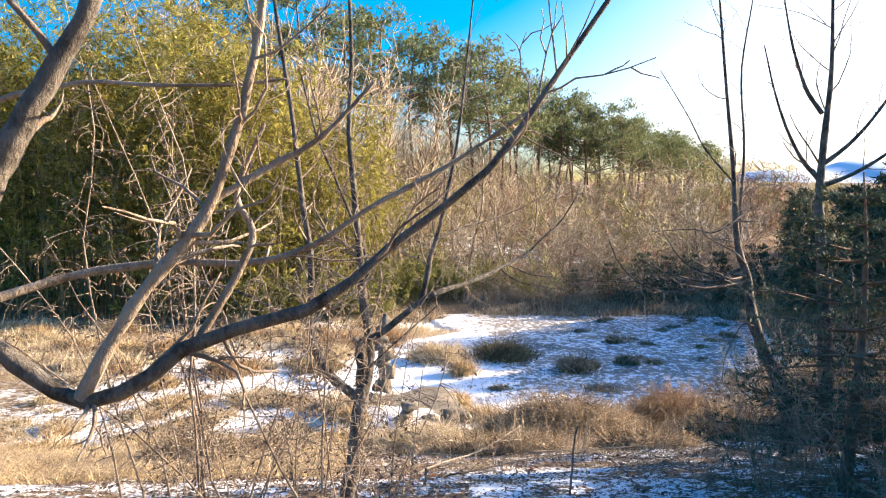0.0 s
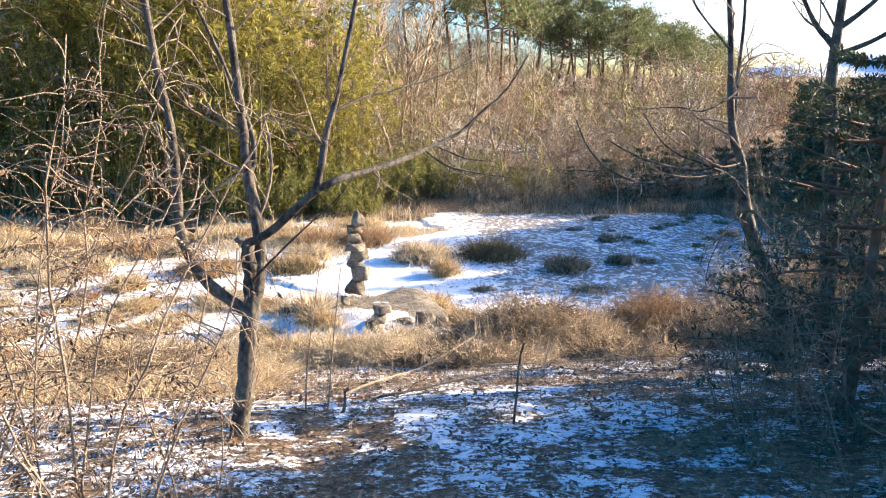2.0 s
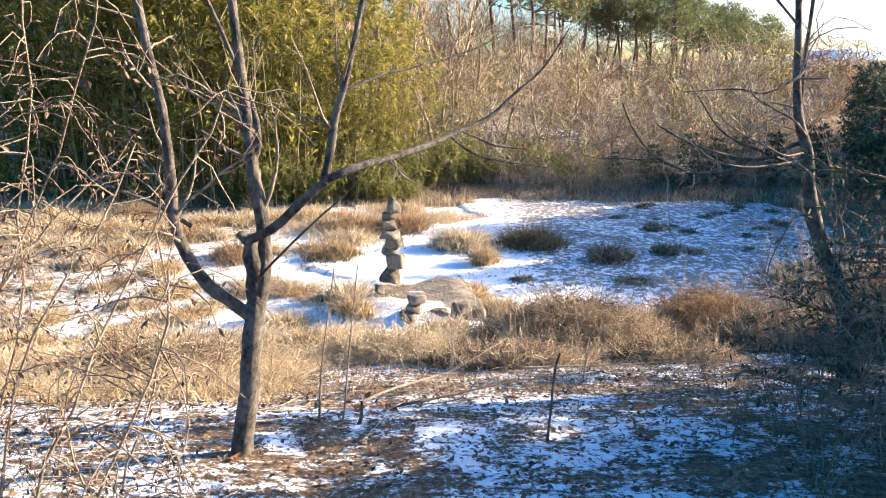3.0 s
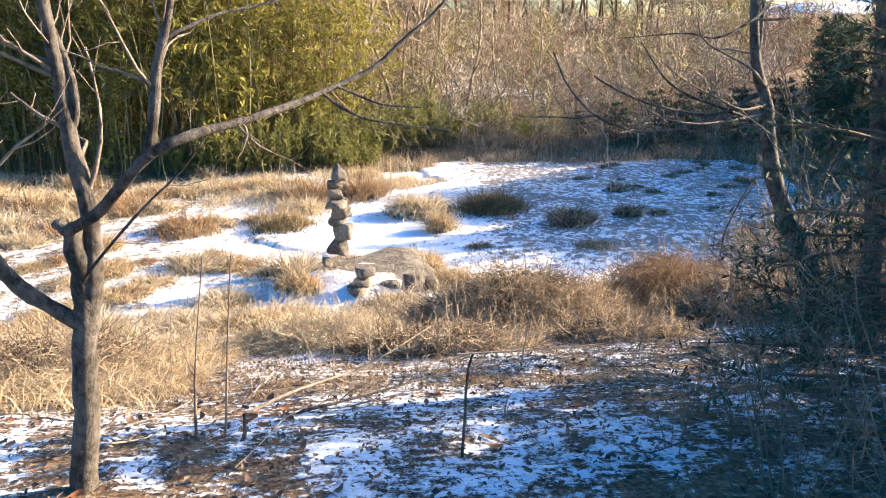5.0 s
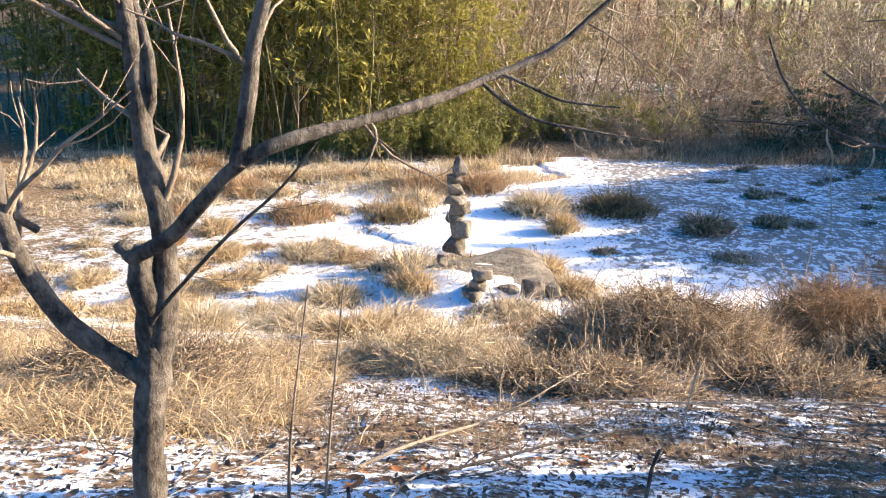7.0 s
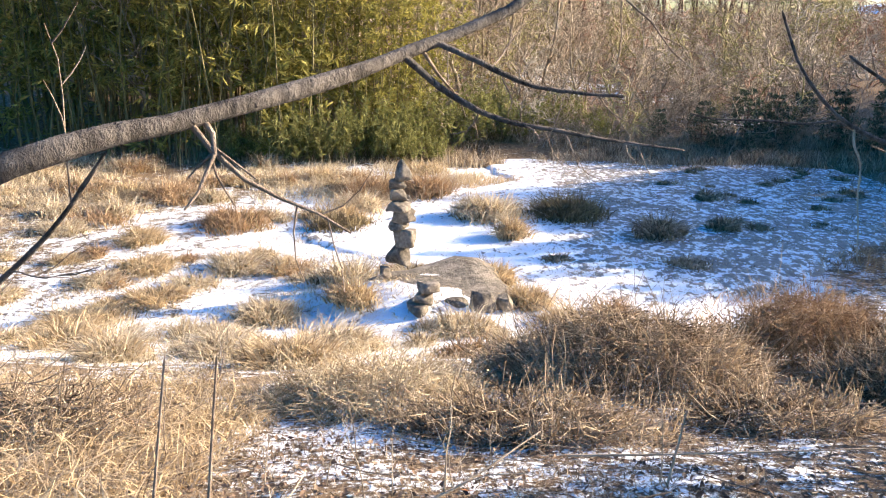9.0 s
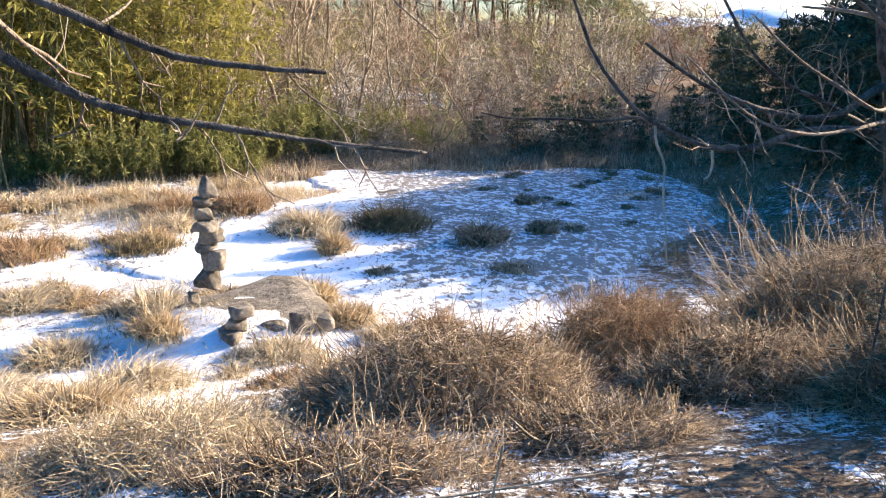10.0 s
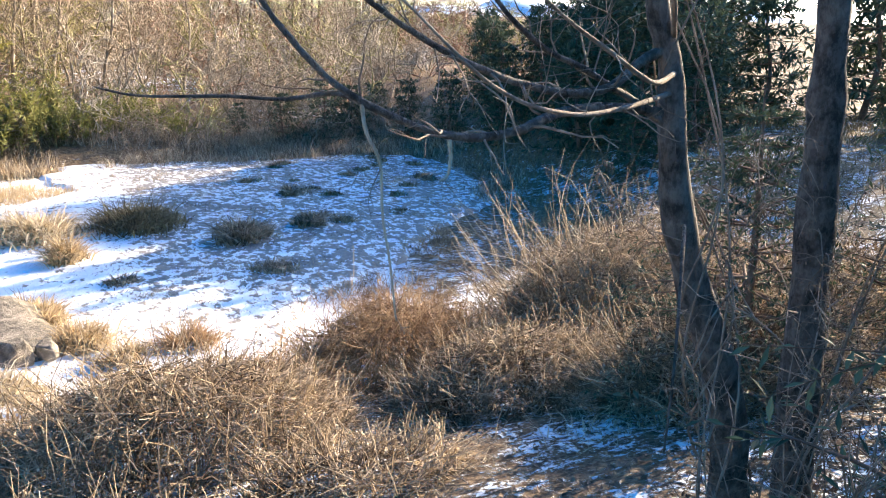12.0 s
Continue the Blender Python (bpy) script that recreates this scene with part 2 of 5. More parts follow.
def stone_mat():
    m = Mat("field_stone", 0.9, 0.2)
    n1, n2 = m.noise(14, 8, 0.7), m.noise(2.5, 4)
    c = m.mix(0.5, m.ramp(n1, (0.4, (0.075, 0.064, 0.05)), (0.62, (0.33, 0.285, 0.225))), m.ramp(n2, (0.42, (0.11, 0.093, 0.07)), (0.6, (0.31, 0.26, 0.20))))
    v = m.math("MULTIPLY_ADD", m.each(), 0.5, 0.75)
    k = m.node("HueSaturation")
    m.link(v, k.inputs["Value"])
    m.link(c, k.inputs["Color"])
    return m.color(k.outputs[0]).bump(n1, 1.0, 0.04).m


STONE = stone_mat()


def ground_mat():
    """Frozen soil, thatch and leaf litter under broken snow; the share of snow is the mesh's own 'snow' value."""
    m = Mat("winter_ground", 0.9, 0.2)
    fine, mid, big = m.noise(34, 5, 0.7), m.noise(9.5, 4, 0.65, (0.8, 1.5, 1)), m.noise(1.1, 3)
    soil = m.mix(0.5, m.ramp(fine, (0.40, (0.04, 0.026, 0.018)), (0.5, (0.16, 0.10, 0.06)), (0.60, (0.40, 0.28, 0.16))),
                 m.ramp(mid, (0.42, (0.06, 0.04, 0.025)), (0.6, (0.34, 0.24, 0.13))))
    at = m.node("Attribute")
    at.attribute_name = "snow"
    s = m.math("ADD", m.math("MULTIPLY", mid, 1.5), m.math("ADD", m.math("MULTIPLY", fine, 1.5), m.math("MULTIPLY", big, 0.5)))
    s = m.math("ADD", s, m.math("MULTIPLY", m.noise(3.1, 3, 0.6, (1, 0.7, 1)), 1.3))
    s = m.math("ADD", m.math("SUBTRACT", s, 2.40), at.outputs["Fac"])
    mask = m.math("MINIMUM", m.math("MAXIMUM", m.math("MULTIPLY_ADD", s, 5.0, 0.5), 0.0), 1.0)
    white = m.ramp(fine, (0.3, (0.72, 0.74, 0.78)), (0.7, (0.86, 0.87, 0.88)))
    m.color(m.mix(mask, soil, white))
    return m.bump(m.math("ADD", m.math("MULTIPLY", mask, 0.7), mid), 0.9, 0.03).m


def ice_mat():
    """Snow over pond ice, with dark stubble showing through where the 'stubble' value is high."""
    m = Mat("snowy_ice", 0.6, 0.4)
    fine, mid, big = m.noise(19, 5, 0.7, (1.0, 0.6, 1)), m.noise(7.5, 3, 0.6, (1.0, 0.7, 1)), m.noise(0.9, 2)
    at = m.node("Attribute")
    at.attribute_name = "stubble"
    s = m.math("ADD", m.math("ADD", m.math("MULTIPLY", mid, 2.2), m.math("MULTIPLY", fine, 1.1)), m.math("MULTIPLY", big, 0.5))
    s = m.math("ADD", m.math("SUBTRACT", s, 2.35), m.math("MULTIPLY", at.outputs["Fac"], 0.44))
    mask = m.math("MINIMUM", m.math("MAXIMUM", m.math("MULTIPLY_ADD", s, 9.0, 0.5), 0.0), 1.0)
    white = m.ramp(mid, (0.3, (0.78, 0.80, 0.84)), (0.7, (0.90, 0.90, 0.91)))
    dark = m.ramp(fine, (0.4, (0.06, 0.05, 0.04)), (0.65, (0.22, 0.18, 0.13)))
    m.color(m.mix(m.math("MULTIPLY", mask, 0.9), white, dark))
    return m.bump(m.math("ADD", mid, m.math("MULTIPLY", mask, 0.5)), 0.6, 0.04).m


GROUND, ICE = ground_mat(), ice_mat()

# ---- ground ----
gx = np.concatenate([-np.geomspace(3000, 30, 26), np.arange(-28, -7, 0.45), np.arange(-7, 7, 0.13), np.arange(7, 28, 0.45), np.geomspace(30, 3000, 26)])
gy = np.concatenate([-np.geomspace(3000, 6, 24), np.arange(-5, 1.5, 0.4), np.arange(1.5, 14, 0.13), np.arange(14, 36, 0.3), np.arange(36, 110, 2.0), np.geomspace(112, 3000, 26)])
GX, GY = np.meshgrid(gx, gy)
GZ = land(GX, GY)
ny, nx = GX.shape
idx = np.arange(ny * nx).reshape(ny, nx)
faces = np.stack([idx[:-1, :-1], idx[:-1, 1:], idx[1:, 1:], idx[1:, :-1]], -1).reshape(-1, 4)
ground = part("ground", Geo().add(np.stack([GX, GY, GZ], -1), faces), GROUND)
tagged(ground, "frozen ground with brown leaf litter and patches of thin snow", "ground", kind="structure")
bank = smooth(1.5, 4, GY) * smooth(7.9, 6.6, GY - 0.10 * GX)
snow = -0.34 + 0.33 * bank - 0.14 * smooth(1.2, 2.4, GX) * smooth(10, 8.5, GY) * smooth(12, 8, GX)
snow = snow + 0.17 * smooth(2.4, 3.4, GX) * smooth(6.8, 7.6, GY) * smooth(9.6, 8.6, GY) * smooth(8, 6, GX)
snow = snow + 0.20 * smooth(7.2, 8.0, GY) * smooth(11, 10, GY) * smooth(-1.6, -0.9, GX) * smooth(3.0, 2.2, GX)
snow = snow + 0.26 * smooth(7.2, 8.5, GY) * smooth(13.5, 12, GY) * smooth(-1.8, -0.4, GX) * smooth(9, 5, GX)
snow = snow + 0.47 * smooth(9.5, 12, GY) * smooth(30, 28.5, GY) * smooth(-12, -3, GX) * smooth(8, 3.5, GX) * (1 - smooth(-1, 0, GX) * smooth(13.5, 12, GY))
snow = snow + 0.16 * smooth(10.5, 13, GY) * smooth(27, 22, GY) * smooth(-14, -8, GX) + 0.16 * fbm(GX, GY, 0.35, 21)
snow = snow + 0.45 * np.exp(-(((GX - 3) / 7) ** 2 + ((GY - 44) / 4) ** 2)) - 0.2 * smooth(30, 33, GY) + 0.5 * np.exp(-(((GX - 10) / 4.5) ** 2 + ((GY - 37.5) / 1.2) ** 2) ** 2)
a = ground.data.attributes.new("snow", "FLOAT", "POINT")
a.data.foreach_set("value", snow.ravel().astype(np.float32))

# frozen pond: a smooth white channel that widens to stubbly ice
ix, iy = np.arange(-5, 12.4, 0.12), np.arange(13.2, 33, 0.14)
IX, IY = np.meshgrid(ix, iy)


def pond_in(x, y):
    """Positive inside the pond's outline."""
    wob = 0.75 * fbm(x, y, 0.38, 31) + 0.4 * fbm(x, y, 1.5, 33, 2)
    left = -2.0 + 1.9 * smooth(24.0, 27, y) + 3.0 * smooth(18.5, 15.5, y) - 2.0 * np.exp(-((y - 19.4) / 1.3) ** 2)
    right = np.interp(y, [13, 16, 19, 22, 25, 29, 33], [2.0, 3.9, 7.0, 10.0, 11.6, 11.2, 10.0])
    return np.minimum(np.minimum(x - left, right - x), np.minimum(y - 14.2, 30.9 - 0.05 * (x - 4) + 1.2 * fbm(x, x * 0, 0.3, 35, 2) - y)) + wob


inside = pond_in(IX, IY)
keep = inside > -0.5
IZ = POND_Z + 0.03 - 0.17 * smooth(0.15, -0.3, inside) + 0.012 * fbm(IX, IY, 2.2, 41, 2)
ny, nx = IX.shape
idx = np.arange(ny * nx).reshape(ny, nx)
ok = keep[:-1, :-1] & keep[1:, :-1] & keep[:-1, 1:] & keep[1:, 1:]
f = np.stack([idx[:-1, :-1], idx[:-1, 1:], idx[1:, 1:], idx[1:, :-1]], -1)[ok]
used, inv = np.unique(f, return_inverse=True)
pv = np.stack([IX, IY, IZ], -1).reshape(-1, 3)[used]
pond = part("water", Geo().add(pv, inv.reshape(-1, 4)), ICE)
tagged(pond, "frozen pond covered with snow and brown stubble", "frozen pond", kind="structure")
stub = smooth(0.6, 2.4, pv[:, 0] + 0.6 * fbm(pv[:, 0], pv[:, 1], 0.7, 51)) * smooth(16.5, 19.5, pv[:, 1] + 0.25 * pv[:, 0]) * 0.62 + 0.58
stub = stub + 0.5 * smooth(-2.3, -3.4, pv[:, 0]) - 0.75 * np.exp(-(((pv[:, 0] + 1.6) / 2.2) ** 2 + ((pv[:, 1] - 19.6) / 2.2) ** 2))
a = pond.data.attributes.new("stubble", "FLOAT", "POINT")
a.data.foreach_set("value", stub.astype(np.float32))

# far mountains
def mountain(name, x0, x1, y, peaks, seed, colour):
    xs = np.linspace(x0, x1, 160)
    h = sum(a_ * np.exp(-((xs - c) / w) ** 2) for c, w, a_ in peaks) + 14 * fbm(xs, xs * 0, 0.012, seed, 4)
    rows = []
    for k in np.linspace(0, 1, 12):
        rows.append(np.stack([xs, y + 500 * k + 0 * xs, np.maximum(h, 6) * math.sin(k * math.pi / 2) + 10 * fbm(xs, xs * 0 + k * 300, 0.01, seed + 3)], -1))
    g = np.stack(rows)
    i_ = np.arange(12 * 160).reshape(12, 160)
    f_ = np.stack([i_[:-1, :-1], i_[:-1, 1:], i_[1:, 1:], i_[1:, :-1]], -1).reshape(-1, 4)
    m = Mat("haze_tinted_mountain", 1.0, 0.0)
    # aerial haze is put into the ridge's pale blue base colour
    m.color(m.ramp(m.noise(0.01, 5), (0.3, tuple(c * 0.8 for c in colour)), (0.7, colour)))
    return tagged(part(name, Geo().add(g, f_), m.m), "distant wooded mountain ridge with haze painted into its pale blue", "mountain", kind="structure")


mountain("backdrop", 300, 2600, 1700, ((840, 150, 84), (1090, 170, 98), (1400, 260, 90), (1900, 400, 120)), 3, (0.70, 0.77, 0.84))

# ---- trees and shrubs ----
def resample(pts, M):
    """A smooth curve of M points through a few control points."""
    p = np.asarray(pts, float)
    n = len(p)
    q = np.concatenate([[2 * p[0] - p[1]], p, [2 * p[-1] - p[-2]]])
    s = np.linspace(0, n - 1 - 1e-6, M)
    i = s.astype(int)
    u = (s - i)[:, None]
    a, b, c, d = q[i], q[i + 1], q[i + 2], q[i + 3]
    return 0.5 * (2 * b + (c - a) * u + (2 * a - 5 * b + 4 * c - d) * u ** 2 + (3 * b - a - 3 * c + d) * u ** 3)


def limb_geo(pts, r0, r1, M=22, k=10, knots=0.06, seed=1):
    P = resample(pts, M)
    r = np.random.default_rng(seed)
    R = np.linspace(r0, r1, M) * (1 + knots * r.normal(size=M))
    P = P + 0.12 * r1 * r.normal(size=P.shape)
    v, f = tubes(P[None], R[None], k)
    g = Geo().add(v, f)
    tip = g.n
    g.add(P[-1:] + (P[-1:] - P[-2:-1]) * 0.3, np.zeros((0, 4), int))
    ring = np.arange(tip - k, tip)
    g.f.append(np.stack([ring, np.roll(ring, -1), np.full(k, tip)], -1))
    return g, P, R


def twigs_on(P, R, count, length, seed, lo=0.25, hi=1.0, lift=0.05, wob=0.25, thin=0.35, angle=0.9, sub=2):
    """Side twigs with finer twigs of their own, along one limb."""
    r = np.random.default_rng(seed)
    s, d, rad, _ = sprout(P[None], R[None], count, lo, hi, angle, r)
    L = length * r.uniform(0.4, 1.2, count)
    T = grow(s, d, L, 6, wob, lift, r)
    r0 = np.clip(rad * thin, 0.0015, 0.012)
    RT = taper(r0, r0 * 0.35, 6)
    s, d, rad, n = sprout(T, RT, sub, 0.3, 0.95, 0.8, r)
    S = grow(s, d, 0.45 * L[n] * r.uniform(0.4, 1.1, len(n)), 4, wob, lift, r)
    q0 = np.maximum(rad * 0.6, 0.0012)
    RS = taper(q0, q0 * 0.5, 4)
    out = []
    for i in range(count):
        g = Geo().add(*tubes(T[i:i + 1], RT[i:i + 1], 5))
        out.append(g.add(*tubes(S[n == i], RS[n == i], 4)))
    return out


def twig_parts(geos, mat, parent):
    for g in geos:
        part("twig", g, mat, parent)


def hero_tree():
    t = thing("tree", "slender bare grey-barked tree forking low, on the snowy bank", "tree", (-0.67, 5.33, ground_z(-0.67, 5.33) - 0.03))
    o = np.array(t.location)

    def limb(name, pts, r0, r1, n, length, seed, lo=0.3, label="", lift=0.05):
        g, P, R = limb_geo(np.asarray(pts) - o, r0 * 0.68, r1 * 0.68, 26, 10, 0.05, seed)
        ob = part(name, g, BARK, t, label)
        if n:
            twig_parts(twigs_on(P, R, n, length, seed + 50, lo, 1.0, lift, 0.17, sub=3), BARK_TWIG, ob)
        return P, R
    limb("trunk", [(-0.68, 5.33, -0.72), (-0.66, 5.33, -0.5), (-0.62, 5.33, -0.28), (-0.59, 5.33, -0.03), (-0.56, 5.33, 0.22), (-0.55, 5.33, 0.40), (-0.555, 5.32, 0.60)], 0.085, 0.058, 0, 0, 1)
    limb("limb", [(-0.57, 5.33, 0.19), (-0.67, 5.29, 0.28), (-0.79, 5.25, 0.41), (-0.88, 5.2, 0.655), (-0.865, 5.15, 0.94), (-0.86, 5.1, 1.2), (-0.91, 5.06, 1.6), (-0.96, 5.05, 2.1), (-1.05, 5.05, 2.7), (-1.12, 5.0, 3.3)], 0.052, 0.014, 16, 0.5, 2)
    limb("limb", [(-0.56, 5.34, 0.18), (-0.52, 5.345, 0.36), (-0.504, 5.36, 0.50), (-0.515, 5.38, 0.68), (-0.55, 5.39, 0.885), (-0.568, 5.4, 1.146), (-0.585, 5.4, 1.34), (-0.61, 5.4, 1.64), (-0.64, 5.4, 2.0), (-0.62, 5.42, 2.6), (-0.66, 5.44, 3.3)], 0.066, 0.016, 16, 0.5, 3)
    limb("limb", [(-0.56, 5.4, 0.93), (-0.52, 5.4, 1.05), (-0.54, 5.42, 1.2), (-0.62, 5.45, 1.4), (-0.74, 5.45, 1.7), (-0.87, 5.46, 2.0), (-1.0, 5.5, 2.5)], 0.026, 0.008, 8, 0.4, 4, label="paler side limb")
    limb("limb", [(-0.57, 5.30, 0.58), (-0.415, 5.24, 0.661), (-0.279, 5.17, 0.777), (-0.129, 5.10, 0.90), (0.005, 5.16, 0.958), (0.129, 5.26, 0.985), (0.313, 5.42, 1.04), (0.414, 5.55, 1.083), (0.594, 5.65, 1.161), (0.718, 5.72, 1.273), (0.867, 5.8, 1.40), (1.0, 5.85, 1.6)], 0.036, 0.007, 8, 0.3, 5, 0.3)
    limb("limb", [(-0.14, 5.10, 0.89), (-0.106, 5.1, 1.045), (-0.082, 5.1, 1.184), (-0.033, 5.1, 1.33), (0.02, 5.12, 1.56), (0.09, 5.15, 1.9), (0.15, 5.18, 2.4), (0.2, 5.2, 2.9)], 0.032, 0.008, 16, 0.45, 6, 0.2)
    limb("branch", [(0.40, 5.53, 1.078), (0.48, 5.56, 1.01), (0.57, 5.58, 0.965), (0.70, 5.6, 0.94), (0.78, 5.62, 0.925), (0.905, 5.64, 0.908)], 0.010, 0.0035, 7, 0.12, 7, 0.2)
    limb("branch", [(0.45, 5.57, 1.10), (0.53, 5.58, 1.065), (0.62, 5.6, 1.025), (0.70, 5.61, 1.012), (0.79, 5.62, 1.005)], 0.009, 0.004, 6, 0.12, 8, 0.2)
    limb("branch", [(-0.56, 5.31, 0.34), (-0.50, 5.29, 0.42), (-0.39, 5.25, 0.53), (-0.22, 5.2, 0.69), (-0.07, 5.2, 0.82), (0.03, 5.2, 0.94)], 0.012, 0.004, 6, 0.22, 9, 0.3, "pale thin branch")
    limb("branch", [(-0.82, 5.25, 0.66), (-0.98, 5.2, 0.78), (-1.15, 5.15, 0.86), (-1.4, 5.1, 0.98), (-1.75, 5.05, 1.05)], 0.018, 0.006, 9, 0.3, 10, 0.3)
    limb("branch", [(-0.06, 5.1, 1.28), (0.1, 5.2, 1.36), (0.25, 5.3, 1.40), (0.5, 5.45, 1.48), (0.75, 5.6, 1.60)], 0.011, 0.004, 9, 0.3, 12, 0.3)
    # a broken stub at the fork
    part("stub", limb_geo(np.array([(-0.555, 5.32, 0.56), (-0.59, 5.31, 0.60), (-0.61, 5.305, 0.615)]) - o, 0.03, 0.022, 6, 9)[0], BARK, t)


hero_tree()


def near_tree():
    """The tree beside the path whose boughs hang before the start of the walk."""
    t = thing("tree", "bare young tree with pale forked boughs beside the path", "tree", (-1.15, 1.2, ground_z(-1.15, 1.2)))
    o = np.array(t.location)

    def limb(name, pts, r0, r1, n, length, seed, lo=0.2, label=""):
        g, P, R = limb_geo(np.asarray(pts) - o, r0, r1, 24, 9, 0.08, seed)
        ob = part(name, g, BARK if name != "branch" else BARK_TWIG, t, label)
        if n:
            twig_parts(twigs_on(P, R, n, length, seed + 90, lo, 1.0, 0.03, 0.3, 0.4), BARK_TWIG, ob)
    limb("trunk", [(-1.15, 1.2, -0.2), (-1.12, 1.2, 0.5), (-1.05, 1.18, 1.1), (-1.1, 1.1, 2.0), (-1.2, 1.05, 3.2)], 0.05, 0.02, 6, 0.5, 21, 0.6)
    limb("limb", [(-1.07, 1.18, 1.0), (-0.9, 1.15, 1.3), (-0.7, 1.12, 1.35), (-0.63, 1.12, 1.29), (-0.59, 1.12, 1.26), (-0.52, 1.12, 1.22), (-0.43, 1.12, 1.25), (-0.35, 1.12, 1.31), (-0.18, 1.12, 1.36), (-0.08, 1.12, 1.44), (0.05, 1.12, 1.54), (0.1, 1.12, 1.6), (0.19, 1.12, 1.73), (0.28, 1.12, 1.86)], 0.017, 0.003, 16, 0.2, 22, 0.35, "bough with a shaded underside")
    limb("branch", [(-0.52, 1.12, 1.225), (-0.45, 1.12, 1.35), (-0.36, 1.12, 1.46), (-0.32, 1.12, 1.53), (-0.27, 1.12, 1.69), (-0.25, 1.12, 1.85), (-0.27, 1.1, 2.1)], 0.012, 0.004, 14, 0.22, 23)
    limb("branch", [(-0.36, 1.14, 1.30), (-0.28, 1.15, 1.45), (-0.30, 1.15, 1.52), (-0.26, 1.15, 1.62)], 0.007, 0.003, 6, 0.15, 24)
    limb("branch", [(-0.33, 1.13, 1.51), (-0.25, 1.15, 1.56), (-0.18, 1.15, 1.6), (-0.1, 1.15, 1.68)], 0.006, 0.003, 6, 0.14, 25)
    limb("limb", [(-1.05, 1.15, 1.15), (-0.8, 1.05, 1.3), (-0.61, 1.0, 1.48), (-0.55, 1.0, 1.57), (-0.5, 1.0, 1.66), (-0.43, 1.0, 1.79), (-0.4, 1.0, 2.1)], 0.022, 0.012, 5, 0.3, 26, 0.4)
    limb("branch", [(-1.06, 1.18, 1.25), (-0.8, 1.28, 1.62), (-0.62, 1.3, 1.70), (-0.47, 1.3, 1.7), (-0.35, 1.3, 1.7), (-0.26, 1.3, 1.71)], 0.006, 0.002, 5, 0.12, 27, 0.4)
    limb("branch", [(-0.75, 1.2, 1.34), (-0.6, 1.28, 1.39), (-0.45, 1.3, 1.41), (-0.31, 1.3, 1.41), (-0.21, 1.3, 1.44), (-0.12, 1.3, 1.5), (0.01, 1.3, 1.57), (0.16, 1.3, 1.67)], 0.008, 0.003, 9, 0.2, 28, 0.3)


near_tree()


